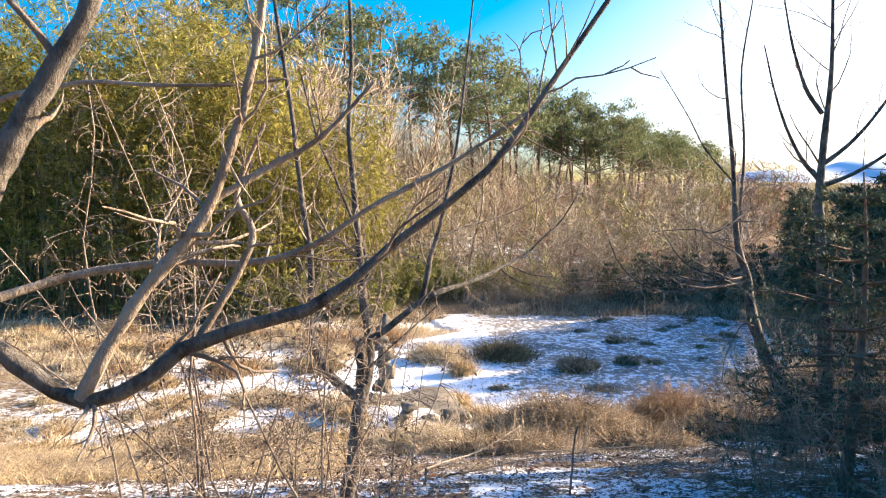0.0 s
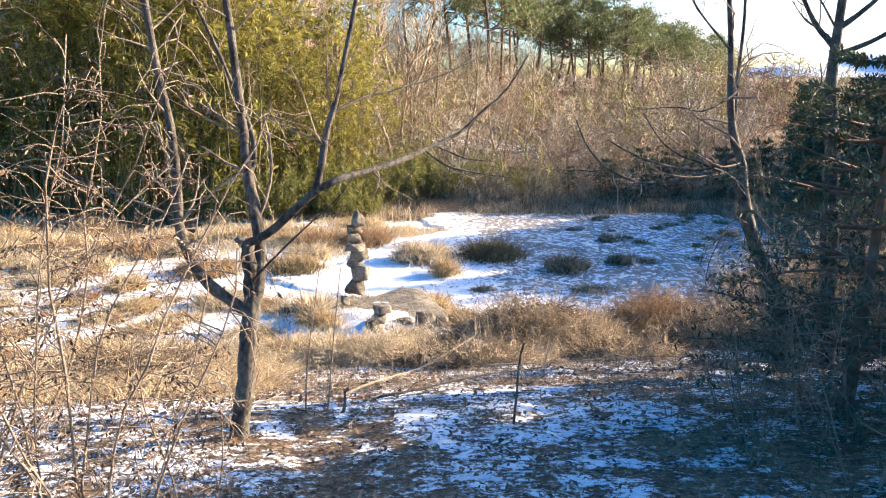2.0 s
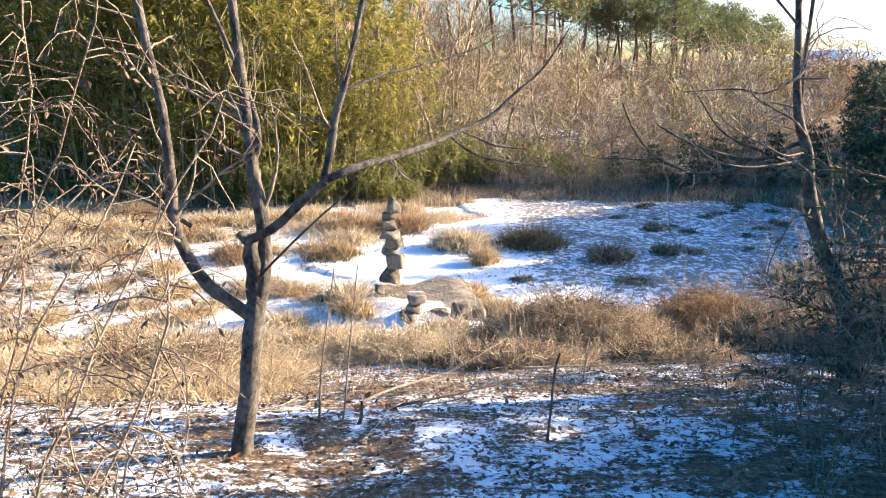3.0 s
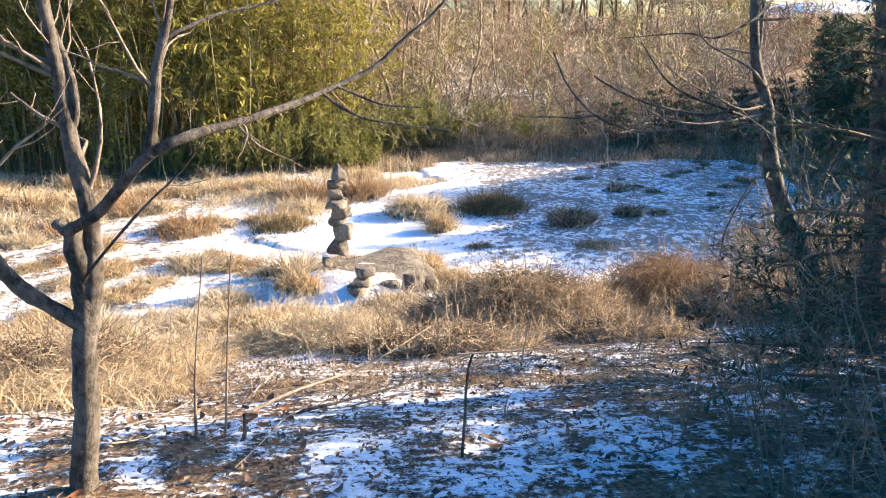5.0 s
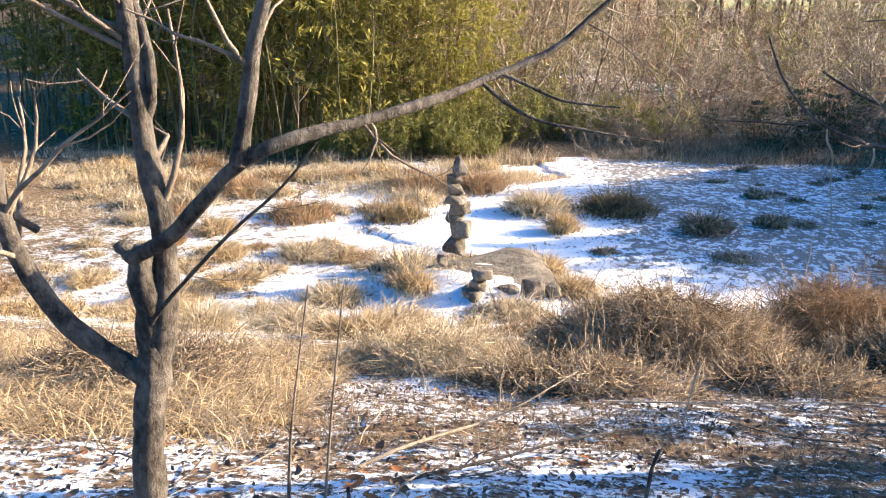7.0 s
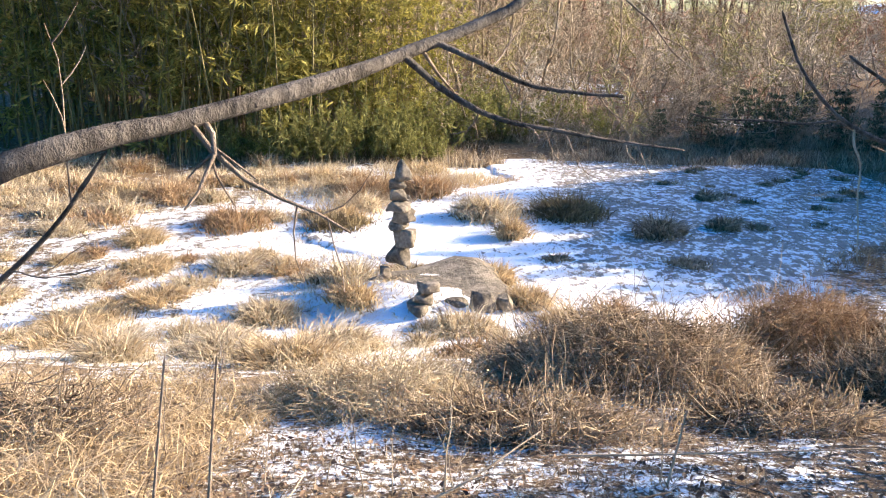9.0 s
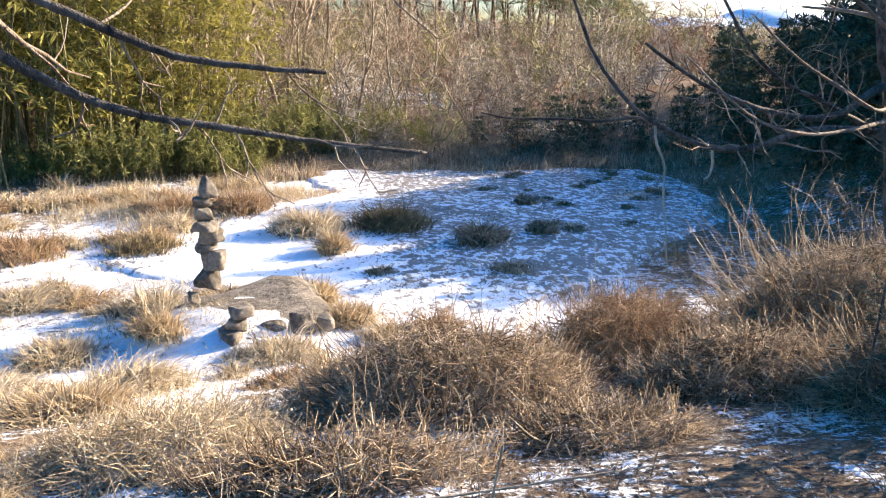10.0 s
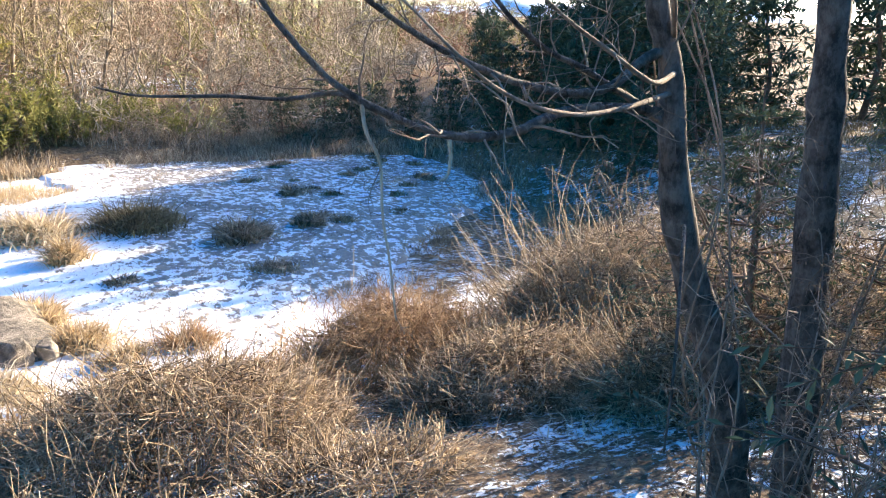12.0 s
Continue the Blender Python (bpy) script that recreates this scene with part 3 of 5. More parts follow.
def right_tree():
    t = thing("tree", "vine-wrapped tree with bare boughs reaching over the pond bank", "tree", (3.36, 7.5, ground_z(3.36, 7.5) - 0.03))
    o = np.array(t.location)

    def limb(name, pts, r0, r1, n, length, seed, lo=0.2, label="", mat=BARK):
        g, P, R = limb_geo(np.asarray(pts) - o, r0 * 0.8, r1 * 0.8, 26, 9, 0.06, seed)
        ob = part(name, g, mat, t, label)
        if n:
            twig_parts(twigs_on(P, R, n, length, seed + 70, lo, 1.0, 0.02, 0.3, 0.35), BARK_TWIG, ob)
    limb("trunk", [(3.36, 7.5, -1.0), (3.33, 7.5, -0.71), (3.30, 7.5, -0.42), (3.21, 7.5, -0.14), (3.06, 7.5, 0.17), (2.976, 7.5, 0.41), (2.927, 7.5, 0.65), (2.90, 7.5, 0.87), (2.82, 7.5, 1.08), (2.78, 7.5, 1.4), (2.76, 7.5, 1.81), (2.68, 7.5, 2.55), (2.6, 7.5, 3.4)], 0.10, 0.014, 10, 0.6, 31, 0.6)
    limb("limb", [(2.86, 7.5, 0.98), (2.83, 7.52, 1.15), (2.85, 7.56, 1.35), (2.87, 7.6, 1.58), (2.89, 7.6, 2.11), (2.85, 7.6, 2.8), (2.95, 7.6, 3.5)], 0.03, 0.008, 12, 0.6, 32, 0.3)
    limb("limb", [(2.92, 7.5, 0.72), (2.831, 7.5, 0.746), (2.62, 7.42, 0.765), (2.418, 7.35, 0.759), (2.26, 7.27, 0.725), (2.121, 7.22, 0.717), (2.03, 7.18, 0.728), (1.932, 7.15, 0.754), (1.785, 7.1, 0.816), (1.691, 7.1, 0.885), (1.573, 7.1, 1.03), (1.5, 7.1, 1.2)], 0.021, 0.006, 12, 0.22, 33, 0.2)
    limb("limb", [(2.9, 7.5, 0.93), (2.795, 7.5, 0.898), (2.64, 7.44, 0.82), (2.482, 7.4, 0.807), (2.33, 7.35, 0.83), (2.186, 7.3, 0.865), (1.991, 7.2, 0.93), (1.866, 7.15, 0.99), (1.741, 7.1, 1.06)], 0.021, 0.006, 12, 0.22, 34, 0.2)
    limb("limb", [(2.91, 7.5, 0.69), (2.754, 7.5, 0.781), (2.63, 7.45, 0.83), (2.514, 7.4, 0.876), (2.357, 7.35, 0.93), (2.196, 7.3, 1.04), (2.05, 7.3, 1.25)], 0.016, 0.006, 10, 0.25, 35, 0.2)
    limb("branch", [(1.80, 7.1, 0.805), (1.752, 7.2, 0.827), (1.66, 7.25, 0.812), (1.538, 7.3, 0.817), (1.366, 7.35, 0.816), (1.277, 7.4, 0.832)], 0.008, 0.003, 4, 0.12, 39, 0.3)
    limb("branch", [(1.785, 7.1, 0.816), (1.795, 7.1, 0.75), (1.825, 7.1, 0.684), (1.83, 7.1, 0.571), (1.847, 7.1, 0.454), (1.86, 7.1, 0.33)], 0.006, 0.003, 3, 0.12, 36, 0.4, "pale dangling twig", BARK_DEAD)
    limb("branch", [(2.021, 7.18, 0.722), (2.026, 7.18, 0.68), (2.018, 7.18, 0.636), (1.995, 7.17, 0.625)], 0.007, 0.004, 2, 0.07, 37, 0.4, "broken pale twig", BARK_DEAD)
    limb("branch", [(3.0, 7.5, 0.36), (2.75, 7.2, 0.42), (2.5, 6.9, 0.2), (2.45, 6.85, 0.0)], 0.009, 0.003, 6, 0.25, 38, 0.3)
    limb("branch", [(2.9, 7.5, 0.95), (2.72, 7.3, 1.08), (2.55, 7.2, 1.16), (2.36, 7.1, 1.26), (2.28, 7.0, 1.40)], 0.012, 0.004, 9, 0.3, 131, 0.2, "", BARK_TWIG)
    limb("branch", [(2.86, 7.5, 1.45), (2.72, 7.4, 1.36), (2.5, 7.3, 1.27), (2.3, 7.3, 1.3), (1.95, 7.3, 1.28)], 0.013, 0.004, 10, 0.3, 132, 0.2)
    limb("branch", [(2.92, 7.5, 0.86), (2.68, 7.3, 0.84), (2.5, 7.25, 0.92), (2.3, 7.2, 1.02), (2.14, 7.2, 1.15)], 0.011, 0.004, 9, 0.25, 133, 0.2, "", BARK_TWIG)
    limb("branch", [(2.92, 7.5, 0.80), (2.58, 7.3, 0.77), (2.35, 7.2, 0.77), (2.1, 7.1, 0.84), (1.88, 7.1, 1.02)], 0.011, 0.004, 9, 0.25, 134, 0.2, "", BARK_TWIG)
    limb("branch", [(2.75, 7.5, 1.75), (2.45, 7.4, 2.05), (2.25, 7.3, 2.35), (2.0, 7.3, 2.75)], 0.012, 0.004, 9, 0.35, 135, 0.2)
    r = np.random.default_rng(5)
    for i in range(5):
        s = np.linspace(0, 1, 14)
        a = r.uniform(0, 6) + s * r.uniform(6, 14)
        cx = np.interp(s, [0, .4, .62, 1], [3.34, 3.1, 2.97, 2.86])
        P = np.stack([cx + 0.1 * np.cos(a), 7.5 + 0.1 * np.sin(a), -0.85 + 2.6 * s], -1)
        limb("vine", P, 0.006, 0.003, 8, 0.2, 40 + i, 0.1, "thin dry vine", BARK_TWIG)


right_tree()


def right_tree_far():
    t = thing("tree", "bare tree with an upright trunk beside dark firs", "tree", (3.76, 7.6, ground_z(3.76, 7.6) - 0.03))
    o = np.array(t.location)
    trunk = [(3.78, 7.6, -0.95), (3.72, 7.6, 0.07), (3.69, 7.6, 0.61), (3.66, 7.6, 1.05), (3.62, 7.6, 1.58), (3.66, 7.6, 2.21), (3.71, 7.6, 2.85), (3.7, 7.6, 3.8)]
    g, P, R = limb_geo(np.array(trunk) - o, 0.085, 0.012, 28, 10, 0.06, 61)
    tr = part("trunk", g, BARK, t)
    twig_parts(twigs_on(P, R, 12, 0.8, 62, 0.5, 1.0, 0.1, 0.2, 0.3), BARK_TWIG, tr)
    for i, (h, dx, dz) in enumerate(((1.75, -0.55, 0.9), (1.9, 0.75, 0.8), (1.7, 0.9, 0.5), (2.4, -0.4, 0.8))):
        pts = [(3.63, 7.6, h), (3.63 + dx * 0.4, 7.6, h + dz * 0.3), (3.63 + dx * 0.8, 7.55, h + dz * 0.8), (3.63 + dx * 1.1, 7.5, h + dz * 1.4)]
        g, P, R = limb_geo(np.array(pts) - o, 0.025, 0.006, 18, 7, 0.05, 64 + i)
        ob = part("limb", g, BARK, t)
        twig_parts(twigs_on(P, R, 7, 0.4, 80 + i, 0.2, 1.0, 0.08, 0.2, 0.3), BARK_TWIG, ob)


right_tree_far()


def conifer(name, height, radius, whorls, per, seed, label, group, needle=FIR, dense=1.0, nl=0.05, droop=-0.02, low=0.06, power=0.75):
    """A fir: trunk, tiers of drooping branches, and needle sprays along them."""
    r = np.random.default_rng(seed)
    t = thing(name, label, "fir tree", group=group)
    zs = np.linspace(0, height, 14)
    P = np.stack([0.03 * height * np.sin(zs), 0.02 * height * np.cos(zs * 1.3) - 0.02 * height, zs], -1)[None]
    R = taper([height * 0.022], [0.006], 14)
    part("trunk", Geo().add(*tubes(P, R, 8)), BARK_PINE, t)
    s, d, lens = [], [], []
    for w in range(whorls):
        u = low + (0.97 - low) * (w + r.uniform(-0.3, 0.3)) / whorls
        a0 = r.uniform(0, 6.28)
        for j in range(per):
            a = a0 + j * 6.283 / per + r.normal(0, 0.25)
            s.append((0.0, 0.0, u * height))
            d.append((math.cos(a), math.sin(a), 0.25 * u))
            lens.append(radius * (1 - u) ** power * r.uniform(0.7, 1.15) + 0.05)
    s, d, lens = np.array(s), np.array(d), np.array(lens)
    B = grow(s, d, lens, 6, 0.08, droop, r)
    RB = taper(0.006 + 0.012 * lens, 0.002 + 0 * lens, 6)
    bg = Geo().add(*tubes(B, RB, 4))
    per_b = max(3, int(9 * dense))
    s2, d2, rad, n = sprout(B, RB, per_b, 0.15, 1.0, 0.75, r)
    d2[:, 2] *= 0.35
    S = grow(s2, d2, np.minimum(lens[n] * r.uniform(0.2, 0.5, len(n)), 0.5), 4, 0.1, -0.03, r)
    if nl < 0.1:
        bg.add(*tubes(S, taper(np.full(len(n), 0.003), np.full(len(n), 0.001), 4), 3))
    tagged(part("branchwork", bg, BARK_PINE, t), kind="stuff")
    ng = Geo()
    s3, d3, _, n3 = sprout(S, taper(np.full(len(n), 0.003), np.full(len(n), 0.001), 4), int(12 * dense), 0.0, 1.0, 0.8, r)
    leaf_quads(ng, s3 + d3 * nl * 0.5, d3, np.tile([0, 0, 1.0], (len(s3), 1)) + r.normal(0, 0.4, d3.shape), np.full(len(s3), nl) * r.uniform(0.7, 1.3, len(s3)), np.full(len(s3), nl * 0.28))
    tagged(part("foliage", ng, needle, t, smooth=False), kind="stuff")
    return t


def plant(proto, x, y, size=1.0, turn=None, lean=0.0, sink=0.03):
    m = pose(x, y, ground_z(x, y) - sink, lean * 30, lean * 17, rng.uniform(0, 360) if turn is None else turn)
    c = copy_thing(proto, m)
    c.scale = (size, size, size * rng.uniform(0.92, 1.08))
    return c


def place(proto, x, y, size=1.0):
    proto.location, proto.scale = (x, y, ground_z(x, y) - 0.03), (size,) * 3


# dark firs beside the path
fir_a = conifer("fir_tree", 2.7, 1.3, 14, 6, 71, "dark bushy fir in shade beside the path", "firs beside the path", nl=0.06, dense=1.1)
place(fir_a, 2.98, 5.75, 0.88)
fir_b = conifer("fir_tree", 3.1, 1.3, 15, 6, 72, "dark bushy fir in shade beside the path", "firs beside the path", nl=0.075, dense=1.0)
place(fir_b, 4.5, 6.5, 0.76)
for x, y, s in ((4.3, 4.7, 0.8), (5.6, 7.3, 0.85), (6.4, 8.3, 1.0), (5.7, 5.4, 0.9), (4.7, 8.9, 0.72)):
    plant(fir_a if s < 0.95 else fir_b, x, y, s)

# dark evergreen wood that shades the far half of the pond
wood = conifer("fir_tree", 6.5, 2.5, 12, 6, 75, "dense dark fir in the wood by the pond", "evergreen wood by the pond", dense=0.62, nl=0.42, low=0.02, power=0.42)
place(wood, 14.2, 30.5, 0.45)
for x, y, s in ((13.0, 28.2, 0.40), (12.6, 31.5, 0.38), (16.2, 31.0, 0.58), (15.5, 34, 0.47), (17, 37.5, 0.5), (11.8, 33.5, 0.34), (11.2, 35.5, 0.32), (19.5, 37, 0.55), (14.4, 26.4, 0.52),
                (14.6, 20.9, 0.5), (14.2, 22.4, 0.62), (15.0, 24.4, 0.58), (15.9, 26.6, 0.68), (16.4, 28.8, 0.70), (17.4, 33.0, 0.52), (16.6, 35.4, 0.45), (15.8, 22.2, 0.5), (17.0, 24.6, 0.78),
                (17.8, 27.4, 0.80), (18.4, 30.2, 0.84), (19.2, 33.4, 0.62), (19.2, 23.6, 0.66), (19.6, 25.8, 0.92), (20.6, 29.0, 0.96), (21.4, 32.2, 1.0), (13.4, 24.2, 0.50), (12.6, 20.6, 0.33),
                (18.2, 39.8, 0.5), (20.8, 36.0, 0.5), (7.9, 7.0, 0.5), (9.4, 8.2, 0.6), (8.6, 5.6, 0.45), (7.6, 7.3, 0.50), (10.6, 7.0, 0.6), (9.2, 8.3, 0.60), (11.2, 8.6, 0.6), (12.6, 9.2, 0.62), (7.0, 6.2, 0.55), (10.4, 8.6, 0.65), (12.4, 8.2, 0.65), (8.4, 7.7, 0.45), (6.6, 7.1, 0.36), (14.0, 10.0, 0.65), (24, 24, 0.9), (22, 20.5, 0.6), (26, 21, 0.85), (20, 18.4, 0.5), (28, 26, 1.1)):
    plant(wood, x, y, s)
spruce = conifer("fir_tree", 2.3, 1.3, 11, 7, 76, "small spreading dark spruce at the far shore", "small spruces on the far shore", dense=0.75, nl=0.11)
place(spruce, 8.3, 32.6)
for x, y, s in ((7.0, 33.0, 0.75), (9.6, 33.4, 0.9), (5.6, 33.8, 0.55)):
    plant(spruce, x, y, s)


def bare_tree(name, height, stems, spread, seed, label, category, group, mat=None, forks=7, fine=6, base_r=0.02, lift=0.12, start=0.25, wob=0.09, thick=1.0, angle=0.7):
    """A leafless tree or shrub: stems, branches and fine twigs."""
    r = np.random.default_rng(seed)
    mat = mat or BARK_FAR
    t = thing(name, label, category, group=group)
    a = r.uniform(0, 6.283, stems)
    d = np.stack([spread * np.cos(a), spread * np.sin(a), np.ones(stems)], -1)
    s0 = np.stack([0.06 * height * np.cos(a) * spread, 0.06 * height * np.sin(a) * spread, np.full(stems, -0.1)], -1)
    L = height * r.uniform(0.75, 1.05, stems)
    P = grow(s0, d, L, 8, wob, lift, r)
    r0 = base_r * height * r.uniform(0.6, 1.0, stems)
    R = taper(r0, r0 * 0.2, 8)
    for i in range(stems):
        part("trunk" if stems < 3 else "stem", Geo().add(*tubes(P[i:i + 1], R[i:i + 1], 5)), mat, t)
    s, d, rad, n = sprout(P, R, forks, start, 0.97, angle, r)
    B = grow(s, d, height * 0.36 * r.uniform(0.4, 1.0, len(n)), 5, 0.12 + wob, 0.04, r)
    rb = np.maximum(rad * 0.5, 0.0022 * height * thick)
    RB = taper(rb, rb * 0.35, 5)
    g = Geo().add(*tubes(B, RB, 3))
    s, d, rad, n = sprout(B, RB, fine, 0.15, 1.0, angle + 0.05, r)
    T = grow(s, d, height * 0.16 * r.uniform(0.4, 1.1, len(n)), 3, 0.18, 0.03, r)
    g.add(*tubes(T, taper(np.full(len(n), (0.0014 * height + 0.001) * thick), np.full(len(n), 0.0008 * height * thick), 3), 3))
    tagged(part("crown", g, mat, t), kind="stuff")
    return t


# thickets of bare shrubs on the far shore and the slope behind
shrub_kinds = [bare_tree("shrub", 2.5, 8, 0.95, 101 + i, "leafless brown shrub on the slope behind the pond", "shrub", "bare shrubs behind the pond", forks=6, fine=4, base_r=0.011, lift=-0.02, start=0.25, wob=0.22, thick=2.0, angle=1.1) for i in range(3)]
tree_kinds = [bare_tree("bare_tree", 7.0, 1, 0.12, 111 + i, "leafless slender tree on the hillside", "tree", "bare trees on the hillside", forks=18, fine=4, base_r=0.015, start=0.3, wob=0.14, thick=1.5) for i in range(3)]
for i, p in enumerate(shrub_kinds):
    place(p, (-2.0, 2.5, 6.0)[i], (33.5, 34.5, 36.0)[i], 1.0)
for i, p in enumerate(tree_kinds):
    place(p, (-1.5, 4.5, -8.0)[i], (38, 41, 44)[i], 0.8)
r = np.random.default_rng(9)
for i in range(62):
    y = 33 + 37 * r.uniform() ** 1.3
    x = r.uniform(-0.30, 0.36) * (y - 2) + 0.5
    plant(shrub_kinds[i % 3], x, y, r.uniform(0.7, 1.3) * (1 + 0.012 * (y - 33)))
for i in range(60):
    y = 35 + 47 * r.uniform()
    x = r.uniform(-0.42, 0.12 if i % 4 else 0.45) * y
    plant(tree_kinds[i % 3], x, y, r.uniform(0.7, 1.0) * (1.35 if x < 0 else 0.9 if x < 4 else 0.6))
for x, y, s in ((-1.0, 32.8, 0.6), (0.8, 33.2, 0.7), (2.2, 33.0, 0.55), (3.6, 33.3, 0.75), (5.0, 33.0, 0.6), (6.4, 33.5, 0.7), (8.9, 33.2, 0.6), (10.4, 33.0, 0.7), (12.0, 32.6, 0.6), (1.5, 34.2, 0.9), (4.4, 34.6, 1.0), (7.5, 34.8, 1.0), (10.8, 35.0, 0.9)):
    plant(shrub_kinds[int(x * 3) % 3], x, y, s)
for i in range(14):
    y = 34.5 + 17 * r.uniform()
    plant(tree_kinds[i % 3], r.uniform(-0.16, 0.36) * y, y, r.uniform(0.42, 0.72))
for i in range(30):
    plant(shrub_kinds[i % 3], r.uniform(6, 44), r.uniform(58, 86), r.uniform(1.1, 1.8))
# bushy multi-stemmed trees of several hues that fill the slope
bushy = [bare_tree("bushy_tree", 4.2, 4, 0.75, 171 + i, ("bushy leafless tree with pale grey twigs", "bushy leafless tree with reddish twigs", "bushy leafless tree with straw-brown twigs", "bushy leafless tree with olive twigs")[i], "tree", "bushy bare trees behind the pond", (BARK_PALE, BARK_RED, BARK_FAR, BARK_OLIVE)[i], 8, 5, 0.018, -0.03, 0.2, 0.25, 2.9, 1.1) for i in range(4)]
for i, p in enumerate(bushy):
    place(p, (1.0, 3.4, 6.2, -0.8)[i], (35.5, 36.5, 37.5, 36.8)[i], 0.9)
for i in range(64):
    y = 34.5 + 30 * (i / 64) + r.uniform(-0.8, 0.8)
    x = r.uniform(-0.14, 0.36) * y
    if 2.5 < x < 8 and 39 < y < 44.5:
        continue
    plant(bushy[int(r.integers(0, 4))], x, y, r.uniform(0.65, 1.0) * (1 + 0.012 * (y - 34)) * (1.25 if x < -2 else 1.0))
for i in range(34):
    x = -15 + 13.5 * i / 34 + r.uniform(-0.4, 0.4)
    plant(tree_kinds[i % 3], x, r.uniform(37, 50), r.uniform(1.25, 1.65) * (1 - 0.02 * (x + 8)))
for i in range(44):
    y = r.uniform(42, 84)
    plant(bushy[int(r.integers(0, 4))], r.uniform(0.27, 0.58) * y, y, r.uniform(0.7, 1.2))
for i in range(40):
    x = r.uniform(-6, 34)
    plant(bushy[int(r.integers(0, 4))], x, r.uniform(66, 96), r.uniform(1.2, 1.7))
# taller trees at the left of the clearing
for x, y, s in ((-9.5, 31.5, 1.1), (-6.2, 32.6, 0.9), (-4.2, 33.4, 0.85), (-12, 30.5, 1.0), (-2.8, 34.5, 0.8), (0.2, 35, 0.6), (3.2, 36, 0.5), (9.5, 36, 0.6), (12.5, 38, 0.7)):
    plant(tree_kinds[int(x * 7) % 3], x, y, s)


def bamboo(seed, height, count, leafy, low=0.22):
    r = np.random.default_rng(seed)
    t = thing("bamboo_clump", "dense yellow-green bamboo clump with leafy arching culms", "bamboo", group="bamboo grove")
    a, q = r.uniform(0, 6.283, count), 0.95 * np.sqrt(r.uniform(0, 1, count))
    s = np.stack([q * np.cos(a), q * np.sin(a), np.full(count, -0.1)], -1)
    d = np.stack([0.06 * r.normal(size=count), 0.06 * r.normal(size=count), np.ones(count)], -1)
    L = height * r.uniform(0.7, 1.05, count)
    P = grow(s, d, L, 10, 0.035, 0.0, r)
    bend = (np.linspace(0, 1, 10) ** 3)[None, :, None] * (r.normal(0, 0.7, (count, 1, 3)) * [1, 1, 0] + [0.25, -0.35, -0.35])
    P = P + bend
    R = taper(np.full(count, 0.028), np.full(count, 0.006), 10)
    for i in range(count):
        part("culm", Geo().add(*tubes(P[i:i + 1], R[i:i + 1], 5)), CULM, t)
    s2, d2, _, n = sprout(P, R, 16, low, 1.0, 1.0, r)
    B = grow(s2, d2, r.uniform(0.4, 1.1, len(n)), 4, 0.15, 0.0, r)
    RB = taper(np.full(len(n), 0.006), np.full(len(n), 0.003), 4)
    g = Geo()
    s3, d3, _, n3 = sprout(B, RB, leafy, 0.1, 1.0, 0.7, r, 0.5)
    d3 = unit(d3 + np.array([0, 0, -0.35]))
    ln = r.uniform(0.18, 0.38, len(s3))
    leaf_quads(g, s3 + d3 * ln[:, None] * 0.5, d3, r.normal(0, 0.7, d3.shape) + [0, 0, 0.8], ln, ln * 0.2)
    tagged(part("branchwork", Geo().add(*tubes(B, RB, 3)), CULM, t), kind="stuff")
    tagged(part("foliage", g, BAMBOO_LEAF, t, smooth=False), kind="stuff")
    return t


bams = [bamboo(131, 12.5, 10, 17), bamboo(132, 12.5, 10, 17), bamboo(133, 10.0, 9, 22, 0.03)]
spots = []
r = np.random.default_rng(12)
for row in range(6):
    for x in np.arange(-20 + 0.8 * row, -6.2 - 0.2 * row, 1.75):
        spots.append((x + r.uniform(-0.5, 0.5), 29.3 - 0.10 * (x + 8) * 0.6 + row * 1.6 + r.uniform(-0.3, 0.3), r.uniform(0.9, 1.2)))
spots += [(-5.0, 31.2, 0.75), (-4.1, 31.9, 0.7), (-5.6, 33, 0.95), (-3.2, 32.7, 0.7), (-2.5, 33.8, 0.6), (-3.6, 34.8, 0.9), (-4.6, 33.6, 0.95), (-18.5, 26.5, 0.9), (-20.5, 25, 1.0), (-21, 22, 1.0)]
for i, (x, y, s) in enumerate(spots):
    if i < 3:
        place(bams[i], x, y, s)
    else:
        plant(bams[2 if x > -8.5 or i % 5 == 0 else i % 2], x, y, s)

# low green bamboo by the shore
def low_bamboo(seed):
    r = np.random.default_rng(seed)
    t = thing("dwarf_bamboo", "low bright green bamboo bush at the pond's edge", "bamboo", group="low bamboo on the shore")
    n = 60
    a = r.uniform(0, 6.283, n)
    s = np.stack([0.5 * r.normal(size=n), 0.35 * r.normal(size=n), np.zeros(n)], -1)
    P = grow(s, np.stack([0.3 * np.cos(a), 0.3 * np.sin(a), np.ones(n)], -1), r.uniform(0.8, 1.9, n), 6, 0.1, -0.03, r)
    R = taper(np.full(n, 0.006), np.full(n, 0.002), 6)
    tagged(part("stalkwork", Geo().add(*tubes(P, R, 3)), CULM, t), kind="stuff")
    s3, d3, _, _ = sprout(P, R, 42, 0.25, 1.0, 0.9, r, 0.5)
    d3 = unit(d3 + np.array([0, 0, -0.2]))
    ln = r.uniform(0.10, 0.24, len(s3))
    g = Geo()
    leaf_quads(g, s3 + d3 * ln[:, None] * 0.5, d3, r.normal(0, 0.6, d3.shape) + [0, 0, 1], ln, ln * 0.2)
    tagged(part("foliage", g, BAMBOO_DEEP, t, smooth=False), kind="stuff")
    return t


